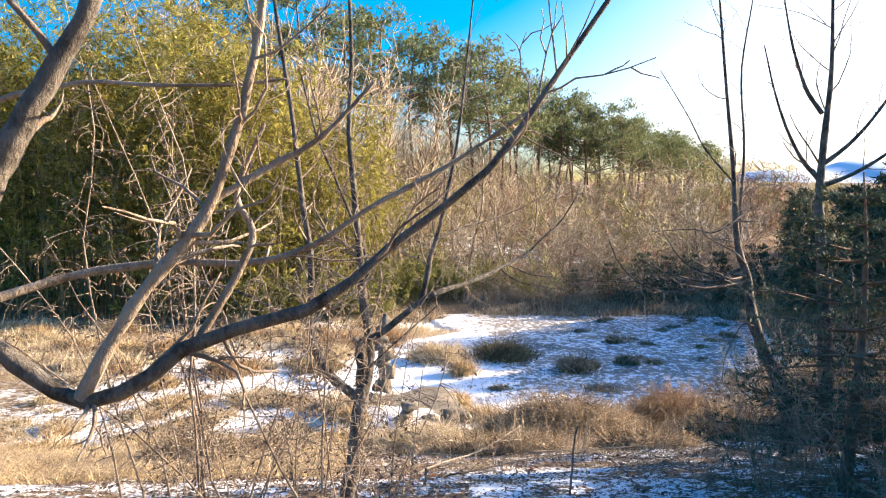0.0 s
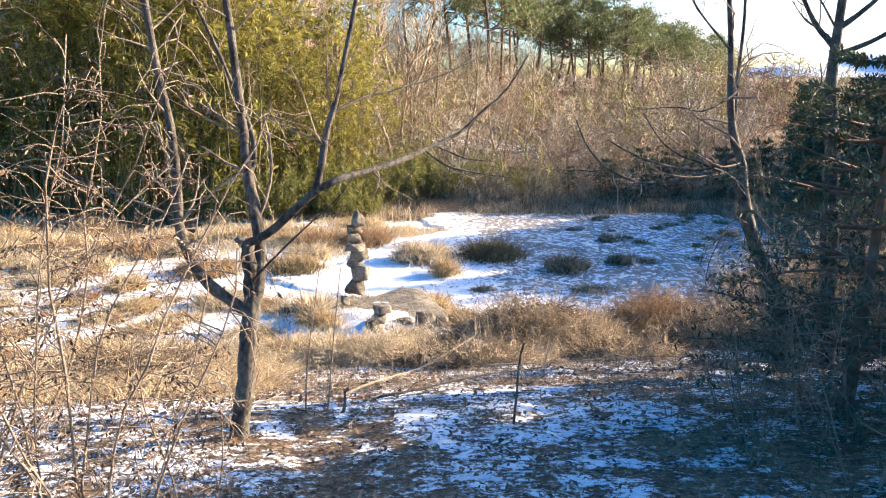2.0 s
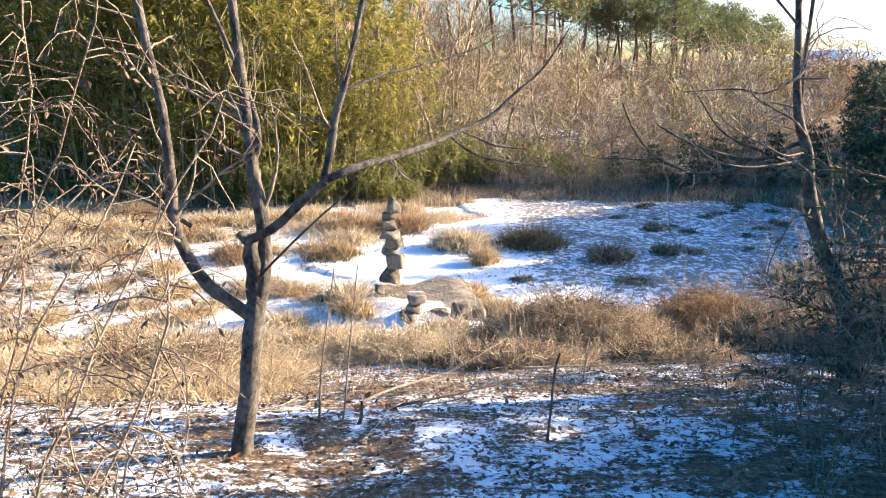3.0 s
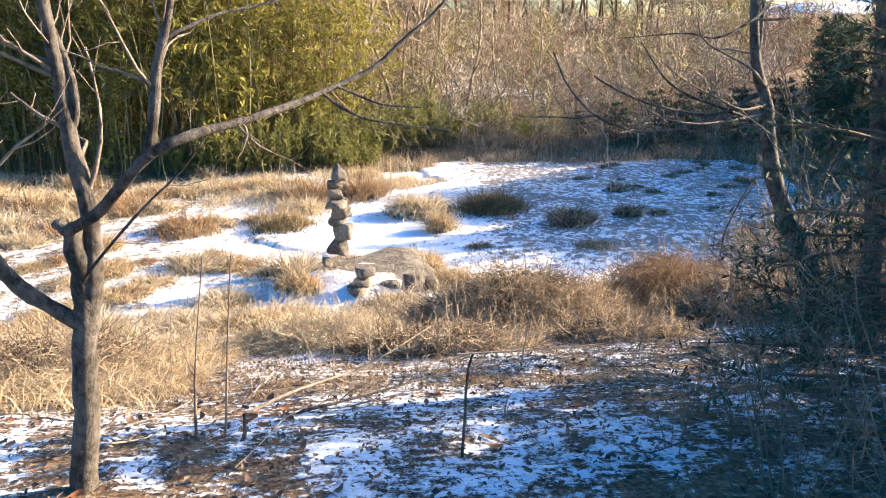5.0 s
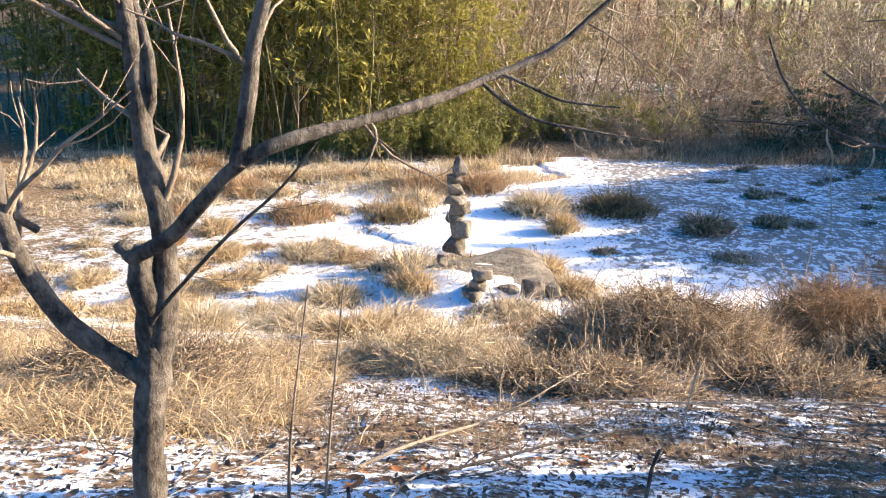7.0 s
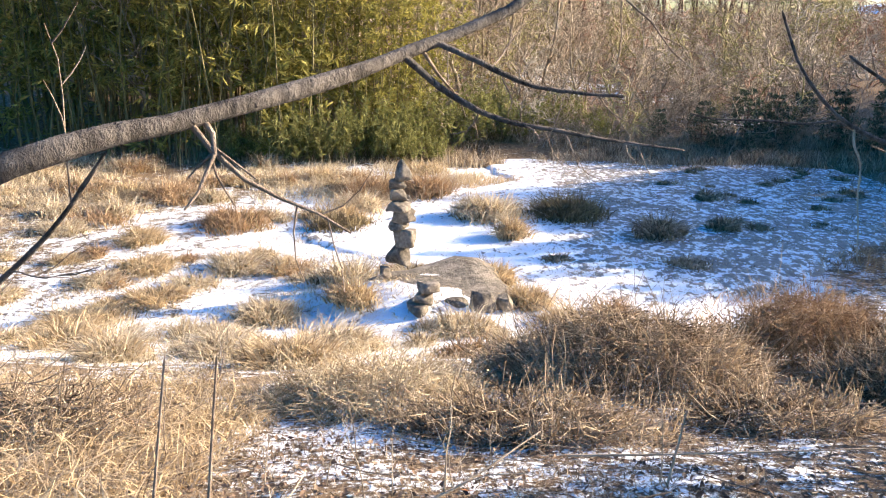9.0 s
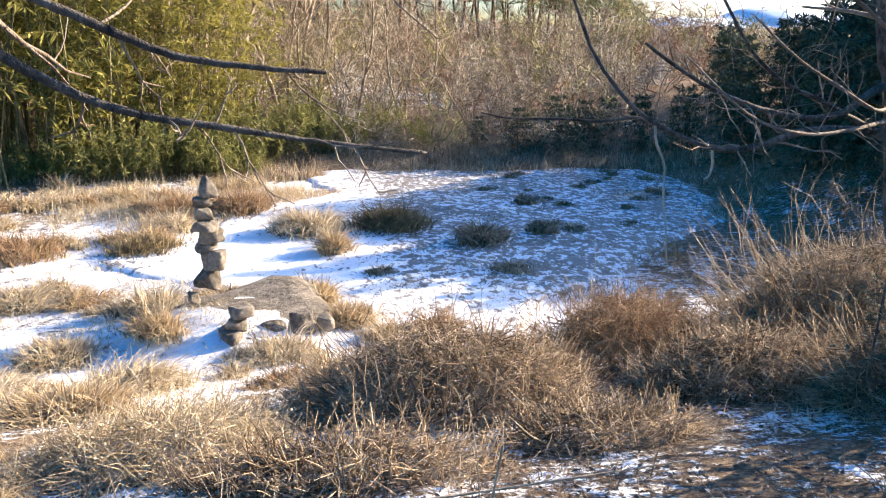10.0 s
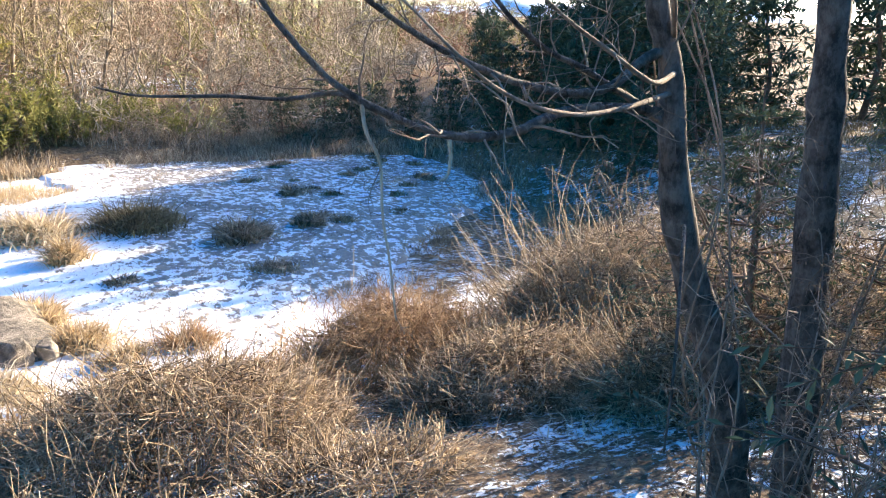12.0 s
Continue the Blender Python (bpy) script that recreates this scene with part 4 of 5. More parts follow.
lowb = low_bamboo(141)
place(lowb, -5.6, 29.6, 1.1)
for x, y, s in ((-7.0, 29.4, 1.0), (-4.2, 30.6, 1.25), (-3.0, 31.6, 1.2), (-2.2, 30.8, 0.55), (-1.6, 32.8, 1.2), (-0.2, 33.6, 0.9), (-8.6, 29.6, 0.9), (-3.4, 30.2, 0.8), (0.7, 34.0, 0.8), (1.9, 34.8, 1.0), (3.3, 34.3, 0.7), (-0.9, 34.6, 1.2)):
    plant(lowb, x, y, s)


def pine(seed, height):
    r = np.random.default_rng(seed)
    t = thing("pine_tree", "red-trunked pine with flat layered green needle crowns", "pine tree", group="pines on the ridge")
    z = np.linspace(-0.2, height, 12)
    P = np.stack([0.25 * np.sin(z * 0.5 + seed), 0.2 * np.cos(z * 0.6), z], -1)[None]
    R = taper([height * 0.016], [0.03], 12)
    part("trunk", Geo().add(*tubes(P, R, 6)), BARK_PINE, t)
    s, d, _, n = sprout(P, R, 26, 0.45, 1.0, 1.35, r)
    u = s[:, 2] / height
    L = height * (0.40 - 0.24 * np.clip((u - 0.45) / 0.55, 0, 1)) * r.uniform(0.6, 1.1, len(n))
    B = grow(s, d, L, 5, 0.12, 0.07, r)
    RB = taper(np.full(len(n), 0.045), np.full(len(n), 0.012), 5)
    g = Geo().add(*tubes(B, RB, 4))
    tagged(part("branchwork", g, BARK_PINE, t), kind="stuff")
    s2, d2, _, n2 = sprout(B, RB, 8, 0.3, 1.05, 0.7, r)
    c = s2 + d2 * 0.25
    k = 9
    cc = np.repeat(c, k, 0) + r.normal(0, 1, (len(c) * k, 3)) * [0.36, 0.36, 0.11]
    dd = unit(r.normal(0, 1, cc.shape) + [0, 0, 0.6])
    ln = r.uniform(0.2, 0.42, len(cc))
    ng = Geo()
    leaf_quads(ng, cc, dd, r.normal(0, 1, cc.shape) + [0, 0, 0.5], ln, ln * 0.3)
    tagged(part("foliage", ng, NEEDLE, t, smooth=False), kind="stuff")
    return t


pines = [pine(151 + i, 9.0) for i in range(3)]
pspots = [(3.2, 58, 1.3), (0.6, 60, 1.2), (-2.2, 59, 1.2)]
r = np.random.default_rng(15)
for i in range(40):
    x = 6.5 + 28 * i / 40 + r.uniform(-0.8, 0.8)
    pspots.append((x, 68 + (x - 9) * 1.1 + r.uniform(-3, 12), np.interp(x, [6, 14, 24, 34], [1.1, 1.0, 0.84, 0.7]) * r.uniform(0.85, 1.08)))
pspots += [(4.6, 62, 1.22), (5.6, 66, 1.12), (-4.6, 61, 1.4), (-7.5, 58, 1.4), (-11, 60, 1.4), (-14.5, 62, 1.4), (-18, 60, 1.4), (-0.8, 66, 1.35), (2.4, 67, 1.3), (-6.2, 66, 1.35), (25.5, 40, 0.5), (28, 43, 0.55)]
for i, (x, y, s) in enumerate(pspots):
    if i < 3:
        place(pines[i], x, y, s)
    else:
        plant(pines[i % 3], x, y, s)

# ---- stones ----
def stone(sx, sy, sz, seed, rough=0.10, cuts=9, sunk=False, blocky=0.0, point=0.0):
    """A weathered, partly flat-broken stone about its centre."""
    r = np.random.default_rng(seed)
    bm = bmesh.new()
    bmesh.ops.create_icosphere(bm, subdivisions=3, radius=1.0)
    planes = [(unit(r.normal(size=3) * [1, 1, 0.5]), r.uniform(0.45, 0.78)) for _ in range(cuts)]
    if sunk:
        planes = [(unit(np.abs(n_) * [np.sign(n_[0]), np.sign(n_[1]), 2.5]), 0.72 + 0.3 * d_) for n_, d_ in planes]
    off = r.uniform(0, 50, 3)
    V = np.array([v.co for v in bm.verts])
    V = V * (np.max(np.abs(V), axis=1, keepdims=True) ** -blocky)
    for n_, d_ in planes:
        over = V @ n_ - d_
        V = V - np.maximum(over, 0)[:, None] * n_ * 0.9
    if sunk:
        V[:, 2] = np.minimum(V[:, 2], 0.8)
    else:
        V[:, 2] = np.clip(V[:, 2], -0.66, 0.66)
        V[:, :2] *= 1 - point * np.maximum(V[:, 2:] + 0.2, 0)
    for v, p in zip(bm.verts, V):
        q = Vector(p)
        v.co = q * (1 + rough * noise.noise(q * 1.6 + Vector(off)) + 0.05 * noise.noise(q * 5 + Vector(off)))
        v.co = Vector((v.co.x * sx, v.co.y * sy, v.co.z * sz))
    me = bpy.data.meshes.new("stone")
    bm.to_mesh(me)
    bm.free()
    me.polygons.foreach_set("use_smooth", [True] * len(me.polygons))
    return me


def cairn(x, y, base, sizes, label, seed, jitter=0.008):
    t = thing("cairn", label, "stone cairn", (x, y, base))
    r = np.random.default_rng(seed)
    z = 0.0
    for i, (w, h) in enumerate(sizes):
        ob = part("stone", stone(w / 2 * 1.12, w / 2 * r.uniform(0.9, 1.1), h / 2 * 1.54, seed * 20 + i, 0.12, 6, False, 0.9, 0.95 if i == 7 else r.uniform(0.0, 0.15)), STONE, t)
        ob.location = (r.normal(0, jitter), r.normal(0, jitter), z + h / 2)
        ob.rotation_euler = (r.normal(0, 0.03), r.normal(0, 0.04), r.uniform(0, 6.28) if i < len(sizes) - 1 else 0.4)
        z += h * 0.97
    return t


def boulder(name, x, y, z, size, seed, label, turn=0.0, rough=0.2):
    ob = part(name, stone(*size, seed, rough, 7, name == "boulder"), STONE)
    ob.location, ob.rotation_euler = (x, y, z), (0.05, -0.08, turn)
    return tagged(ob, label, "rock")


boulder("boulder", -0.66, 15.85, -2.97, (1.5, 1.25, 0.64), 301, "broad flat grey boulder half sunk at the pond's edge", 0.15, 0.3)
cairn(-1.2, 15.92, -2.25, ((0.42, 0.28), (0.37, 0.28), (0.30, 0.12), (0.36, 0.20), (0.34, 0.16), (0.30, 0.17), (0.28, 0.16), (0.25, 0.31)), "tall tower of eight stacked fieldstones on the flat boulder", 5, 0.02)
cairn(-0.72, 14.75, -2.74, ((0.40, 0.25), (0.32, 0.16), (0.36, 0.16)), "small pile of three pale stones below the boulder", 6, 0.02)
boulder("rock", 0.12, 15.0, -2.55, (0.20, 0.17, 0.26), 311, "upright pointed grey rock beside the boulder", 0.5)
boulder("rock", 0.47, 15.15, -2.58, (0.19, 0.15, 0.15), 312, "rounded brown rock beside the boulder", 1.0)
boulder("rock", -1.42, 15.7, -2.33, (0.13, 0.12, 0.11), 313, "small dark stone leaning on the stone tower", 2.0)
boulder("rock", -0.25, 15.05, -2.6, (0.2, 0.15, 0.14), 314, "small grey rock in dry grass by the boulder", 0.2)
boulder("rock", -1.15, 8.9, ground_z(-1.15, 8.9) + 0.04, (0.09, 0.07, 0.10), 315, "small dark stone in the grass", 0.2)

# ---- dry grass ----
def tuft(name, x, y, radius, height, n, mat, label, group="", lean=0.75, out=0.9, z=None, seed=None, width=0.012):
    """A sedge tussock whose blades arch outwards."""
    r = np.random.default_rng(int(abs(x * 131 + y * 977)) + 3)
    n = int(n * 0.85)
    width = max(width, 0.008 + 0.0008 * y)
    m = max(4, int(7 + radius * 8))
    ca, cq = r.uniform(0, 6.283, m), np.sqrt(r.uniform(0, 1, m)) * radius * 0.62
    which = r.integers(0, m, n)
    spread_ = radius * r.uniform(0.14, 0.3, m)[which]
    px = (cq * np.cos(ca))[which] + r.normal(0, 1, n) * spread_
    py = (cq * np.sin(ca))[which] + r.normal(0, 1, n) * spread_
    q = np.minimum(np.hypot(px, py) / radius, 1.2)
    z = ground_z(x, y) if z is None else z
    base = np.stack([px, py, 0.18 * height * np.maximum(1 - q ** 2, 0) - 0.03], -1)
    own = r.uniform(0.45, 1.1, m)[which]
    sway = (ca + r.normal(0, 0.5, m))[which]
    g = Geo()
    add_blades(g, base, 1.35 * height * own * r.uniform(0.45, 1.15, n), np.where(r.uniform(0, 1, n) < 0.7, sway, np.arctan2(py, px)) + r.normal(0, 1.1, n), np.clip(1.45 * lean * out * (0.65 + 0.35 * q) + r.normal(0.12, 0.3, n), 0.15, 1.55), np.full(n, width) * r.uniform(0.7, 1.5, n), 3, r=r)
    t = thing(name, label, "grass tuft", (x, y, z), group)
    tagged(part("foliage", g, mat, t, smooth=False), kind="stuff")
    # short dull blades whose dark colour deepens the shade inside the tussock
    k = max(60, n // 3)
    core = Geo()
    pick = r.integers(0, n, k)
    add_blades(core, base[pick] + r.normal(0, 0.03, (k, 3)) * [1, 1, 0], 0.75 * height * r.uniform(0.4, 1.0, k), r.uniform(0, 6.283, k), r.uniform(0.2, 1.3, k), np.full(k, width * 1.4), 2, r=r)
    tagged(part("core", core, DULL, t, "short dead blades, dark to stand in for shade at the base", smooth=False), kind="stuff")
    return t


ice = POND_Z + 0.03
tuft("grass_tussock", -0.05, 21.6, 0.75, 0.62, 2600, PALE, "large arching tussock of dry golden sedge on the ice", "tussocks on the pond", z=ice)
tuft("grass_tussock", 0.5, 19.75, 0.33, 0.60, 900, STRAW, "narrow leaning tussock of dry golden sedge on the ice", "tussocks on the pond", z=ice)
tuft("grass_tussock", 1.75, 22.2, 0.95, 0.62, 2600, DULL, "broad dull brown sedge tussock on the ice", "tussocks on the pond", z=ice)
tuft("grass_tussock", 3.55, 20.4, 0.58, 0.46, 2200, THATCH, "dark brown dome of matted grass on the ice", "tussocks on the pond", z=ice)
tuft("grass_tussock", 5.0, 21.2, 0.38, 0.36, 800, THATCH, "small dull sedge tussock on the ice", "tussocks on the pond", z=ice)
tuft("grass_tussock", 5.4, 24.6, 0.35, 0.30, 600, THATCH, "small dull sedge tussock on the ice", "tussocks on the pond", z=ice)
tuft("grass_tussock", 3.7, 18.1, 0.5, 0.18, 700, THATCH, "flattened patch of brown sedge on the ice", "tussocks on the pond", z=ice)
tuft("grass_tussock", 1.3, 18.2, 0.3, 0.16, 300, THATCH, "flattened patch of brown sedge on the ice", "tussocks on the pond", z=ice)
tuft("grass_tussock", -1.85, 24.2, 0.75, 0.70, 1900, RUST, "rusty arching grass tussock at the channel", "tussocks by the channel")
tuft("grass_tussock", -3.2, 24.0, 0.9, 0.62, 1900, RUST, "rusty arching grass tussock at the channel", "tussocks by the channel")
tuft("grass_tussock", -5.4, 20.2, 0.85, 0.55, 1900, RUST, "rusty orange mound of fallen grass", "tussocks by the channel")
tuft("grass_tussock", -8.0, 22.9, 1.0, 0.5, 1600, RUST, "rusty orange mound of fallen grass", "tussocks by the channel")
tuft("grass_tussock", -3.3, 20.4, 0.9, 0.3, 1300, DULL, "low brown grass mat beside the channel", "tussocks by the channel")
tuft("grass_tussock", -2.2, 16.3, 0.65, 0.45, 1200, PALE, "pale dry grass tussock beside the boulder", "tussocks round the boulder")
tuft("grass_tussock", -1.7, 15.0, 0.45, 0.38, 800, STRAW, "pale dry grass tussock beside the boulder", "tussocks round the boulder")
tuft("grass_tussock", 0.25, 16.75, 0.55, 0.42, 1200, STRAW, "golden grass tussock behind the boulder", "tussocks round the boulder")
tuft("grass_tussock", 0.75, 15.6, 0.5, 0.36, 1100, STRAW, "golden grass tussock behind the boulder", "tussocks round the boulder")
tuft("grass_tussock", -0.1, 14.3, 0.55, 0.36, 1100, PALE, "pale dry grass tussock below the boulder", "tussocks round the boulder")
tuft("grass_tussock", 2.0, 15.1, 0.45, 0.36, 900, RUST, "reddish grass tussock at the pond's near shore", "tussocks round the boulder")
tuft("grass_tussock", 1.35, 14.9, 0.35, 0.32, 700, STRAW, "golden grass tussock at the pond's near shore", "tussocks round the boulder")
r = np.random.default_rng(33)
for i in range(26):
    x, y = r.uniform(4.5, 11.3), r.uniform(21, 31.5)
    tuft("grass_tussock", x, y, r.uniform(0.15, 0.38), r.uniform(0.10, 0.22), 240, THATCH, "low dull sedge tuft in the shaded ice", "sedge tufts in the shaded ice", z=ice)
for i, (x, y) in enumerate(((-3.0, 12.8), (-3.7, 13.6), (-4.6, 12.2), (-2.4, 11.6), (-5.4, 13.8), (-3.4, 11.2), (-4.9, 15.2), (-2.9, 14.6), (-6.2, 12.0), (-1.6, 12.6), (-5.9, 16.8), (-7.4, 15.0), (-1.5, 10.9), (-4.3, 17.0), (-6.8, 18.6), (-8.9, 19.4))):
    tuft("grass_tussock", x, y, r.uniform(0.4, 0.7), r.uniform(0.28, 0.42), 1500, (STRAW, PALE)[i % 2], "tall golden dry grass tussock in broken snow", "golden grass on the marsh", lean=0.85)


r = np.random.default_rng(35)
for i in range(70):
    x, y = r.uniform(-9, 2.2), r.uniform(11.2, 17.8)
    if x > -0.2 and y > 15 or abs(x + 0.9) < 1.0 and abs(y - 15.6) < 1.2:
        continue
    tuft("grass_tussock", x, y, r.uniform(0.2, 0.55), r.uniform(0.14, 0.34), 420, (STRAW, PALE, PALE, RUST)[i % 4], "small ragged tuft of dry grass in broken snow", "ragged tufts on the marsh", lean=1.0)
for i in range(46):
    x, y = r.uniform(-15, -1.5), r.uniform(20, 28.5)
    if pond_in(np.array(x), np.array(y)) > 0:
        continue
    tuft("grass_tussock", x, y, r.uniform(0.4, 0.9), r.uniform(0.35, 0.6), 480, (PALE, STRAW, PALE, RUST)[i % 4], "ragged tuft of dry marsh grass", "ragged tufts before the bamboo", lean=0.8, width=0.016)


def meadow(name, x0, x1, y0, y1, n, h, mat, label, keep, lean=0.55, width=0.010, direction=None, segs=2, seed=1):
    """Loose grass over a stretch of ground, thinned by a clumping pattern."""
    r = np.random.default_rng(seed)
    x, y = r.uniform(x0, x1, n), r.uniform(y0, y1, n)
    ok = keep(x, y) > r.uniform(0, 1, n)
    x, y = x[ok], y[ok]
    z = land(x, y)
    wet = pond_in(x, y) > 0
    z = np.where(wet, np.maximum(z, ice), z)
    m = len(x)
    a = r.uniform(0, 6.283, m) if direction is None else direction + r.normal(0, 0.9, m)
    a = a + 1.5 * fbm(x, y, 0.8, seed + 60)
    g = Geo()
    add_blades(g, np.stack([x, y, z - 0.02], -1), h * r.uniform(0.45, 1.15, m) * (1 + 0.45 * fbm(x, y, 1.1, seed + 70)), a, np.clip(r.normal(lean, 0.25, m), 0.05, 1.5), np.full(m, width) * r.uniform(0.6, 1.3, m), segs, r=r)
    return tagged(part(name, g, mat, smooth=False), label, "dry grass", kind="stuff")


def clump(scale, bias, seed):
    return lambda x, y: np.clip(bias + 1.9 * fbm(x, y, scale, seed, 2), 0, 1)


def off_ice(fn):
    return lambda x, y: fn(x, y) * ((pond_in(x, y) < 0.15) | (land(x, y) > ice + 0.02))


# the bank's slope, tall and dense, then the marsh
meadow("bank_grass", -9, -0.9, 6.5, 9.6, 30000, 0.36, STRAW, "dense golden-brown dry grass on the bank's slope", lambda x, y: np.clip(0.75 + 1.2 * fbm(x, y, 0.7, 5), 0, 1) * smooth(6.5, 7.3, y - 0.12 * x), 1.2, 0.0095, segs=3, seed=2)
meadow("bank_grass", -1.4, 2.4, 6.9, 8.6, 9000, 0.13, THATCH, "low brown tangled grass on the bank's edge", lambda x, y: np.clip(0.7 + 1.2 * fbm(x, y, 0.9, 6), 0, 1), 0.9, 0.007, seed=3)
meadow("bank_grass", -13, 4, 8.6, 14.5, 34000, 0.19, PALE, "patchy dry grass above the pond", off_ice(clump(1.3, 0.10, 7)), 1.0, 0.008, seed=4)
meadow("bank_grass", -7, 3.5, 2.2, 7.2, 14000, 0.09, THATCH, "short dead grass in the leaf litter", clump(0.9, 0.3, 8), 0.9, 0.005, seed=5)
meadow("marsh_grass", -17, 0, 13.5, 23.5, 40000, 0.20, PALE, "short pale marsh grass in broken snow", off_ice(clump(0.9, 0.05, 9)), 1.0, 0.020, seed=6)
meadow("marsh_grass", -17, -0.5, 22.5, 29.2, 30000, 0.46, PALE, "tall pale marsh grass before the bamboo", off_ice(clump(0.7, 0.28, 10)), 0.85, 0.026, seed=7)
meadow("marsh_grass", -3.5, 1.5, 24.5, 30, 9000, 0.4, STRAW, "golden grass at the head of the channel", off_ice(clump(0.5, 0.35, 11)), 0.7, 0.016, seed=8)
meadow("shore_weeds", -12, 13, 29.5, 34.5, 60000, 0.6, THATCH, "brown weeds and dead stems along the far shore", off_ice(clump(0.5, 0.75, 12)), 0.6, 0.026, seed=9)
meadow("slope_grass", -16, 30, 33.5, 90, 22000, 0.5, RUST, "tawny dead grass on the slope behind the pond", clump(0.2, 0.35, 13), 0.5, 0.035, seed=10)
meadow("bank_grass", -9, -0.9, 6.7, 9.2, 22000, 0.28, THATCH, "tangled brown weeds among the bank's golden grass", lambda x, y: np.clip(0.35 + 1.9 * fbm(x, y, 0.9, 28), 0, 1) * smooth(6.6, 7.4, y - 0.12 * x), 1.25, 0.009, segs=3, seed=18)
meadow("undergrowth", -12, 14, 32.5, 37, 5000, 1.0, HAZEL, "dense thicket of bare twigs behind the shore", off_ice(clump(0.4, 0.5, 18)), 0.4, 0.014, segs=2, seed=15)
meadow("shore_weeds", 1, 13, 21, 33.5, 60000, 0.38, THATCH, "ragged brown sedge along the pond's shaded margin", lambda x, y: np.exp(-(pond_in(x, y) / 0.55) ** 2) * np.clip(0.6 + 1.4 * fbm(x, y, 0.7, 29), 0, 1), 0.8, 0.022, seed=19)
meadow("pond_stubble", 0.3, 11.6, 16.0, 32, 90000, 0.12, THATCH, "thin dead stubble poking through the snowy ice", lambda x, y: (pond_in(x, y) > 0) * np.clip(0.15 + 2.6 * fbm(x, y, 2.4, 14), 0, 1) * smooth(0.5, 2.2, x + 0.5 * fbm(x, y, 0.7, 51)), 0.9, 0.013, seed=11)
meadow("marsh_grass", -7, 2.4, 11, 17.6, 26000, 0.12, PALE, "short flattened straw in granular snow", lambda x, y: np.clip(0.2 + 2.2 * fbm(x, y, 1.4, 24), 0, 1), 1.2, 0.008, seed=16)
meadow("marsh_grass", -0.5, 4.5, 14, 18.5, 16000, 0.11, PALE, "sparse straw frozen into the near ice", lambda x, y: np.clip(0.25 + 2.2 * fbm(x, y, 0.8, 27), 0, 1), 1.1, 0.011, seed=17)
meadow("marsh_grass", 2.6, 11, 12.6, 20, 30000, 0.34, RUST, "reddish brown sedge on the pond's near shore", off_ice(clump(0.7, 0.55, 31)), 0.9, 0.013, seed=20)
meadow("marsh_grass", -14, 1.5, 10.5, 24, 60000, 0.13, PALE, "short straw standing in granular snow", lambda x, y: ((pond_in(x, y) < 0.1) | (x < -2.6 + 0.4 * fbm(x, y, 0.8, 45))) * np.clip(0.6 + 1.0 * fbm(x, y, 2.2, 44), 0, 1), 1.1, 0.015, seed=21)
meadow("marsh_stems", -14, 0, 23, 29.5, 700, 1.0, PALE, "bleached upright weed stems", clump(0.3, 0.4, 15), 0.15, 0.014, seed=12)
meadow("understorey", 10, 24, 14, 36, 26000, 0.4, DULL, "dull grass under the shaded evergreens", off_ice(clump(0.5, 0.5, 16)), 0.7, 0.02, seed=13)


def thicket(x, y, rx, ry, h, n, label, seed, mat=THATCH, height_bias=0.0):
    """A mound of tangled dead vines and brambles."""
    r = np.random.default_rng(seed)
    n = int(n * 1.5)
    t = thing("bramble_thicket", label, "bramble thicket", (x, y, ground_z(x, y)), "bramble thickets on the bank")
    a, q = r.uniform(0, 6.283, n), np.sqrt(r.uniform(0, 1, n))
    px, py = q * rx * np.cos(a), q * ry * np.sin(a)
    dome = h * (1 - q ** 2.2) * (0.85 + 0.35 * fbm(px + x, py + y, 1.7, seed)) * r.uniform(0.25, 1.0, n) ** 0.5
    gz = land(px + x, py + y) - t.location[2]
    s = np.stack([px, py, gz + np.maximum(dome, 0)], -1)
    d = np.stack([np.cos(a) * 0.7, np.sin(a) * 0.7, r.uniform(-0.2, 0.7, n)], -1) + 0.6 * r.normal(size=(n, 3)) * [1, 1, 0.5]
    L = r.uniform(0.12, 0.36, n)
    P = grow(s, d, L, 3, 0.6, -0.2, r)
    R = taper(r.uniform(0.0024, 0.0058, n), np.full(n, 0.0018), 3)
    tagged(part("stalkwork", Geo().add(*tubes(P, R, 3)), mat, t), kind="stuff")
    s3, d3, _, _ = sprout(P, R, 3, 0.0, 1.0, 0.9, r, 0.5)
    ln = r.uniform(0.010, 0.028, len(s3))
    g = Geo()
    leaf_quads(g, s3 + 0.02 * r.normal(size=s3.shape), d3, r.normal(0, 1, d3.shape), ln, ln * 0.6)
    tagged(part("leafage", g, mat, t, smooth=False), kind="stuff")
    m = n // 14
    a, q = r.uniform(0, 6.283, m), np.sqrt(r.uniform(0, 1, m))
    px, py = q * rx * 0.9 * np.cos(a), q * ry * 0.9 * np.sin(a)
    s = np.stack([px, py, land(px + x, py + y) - t.location[2]], -1)
    P = grow(s, np.stack([0.5 * np.cos(a), 0.5 * np.sin(a), np.ones(m)], -1), h * (1.25 - 0.6 * q ** 2) * r.uniform(0.7, 1.25, m) + height_bias, 7, 0.2, -0.06, r)
    tagged(part("canework", Geo().add(*tubes(P, taper(np.full(m, 0.005), np.full(m, 0.002), 7), 3)), mat, t), kind="stuff")
    return t


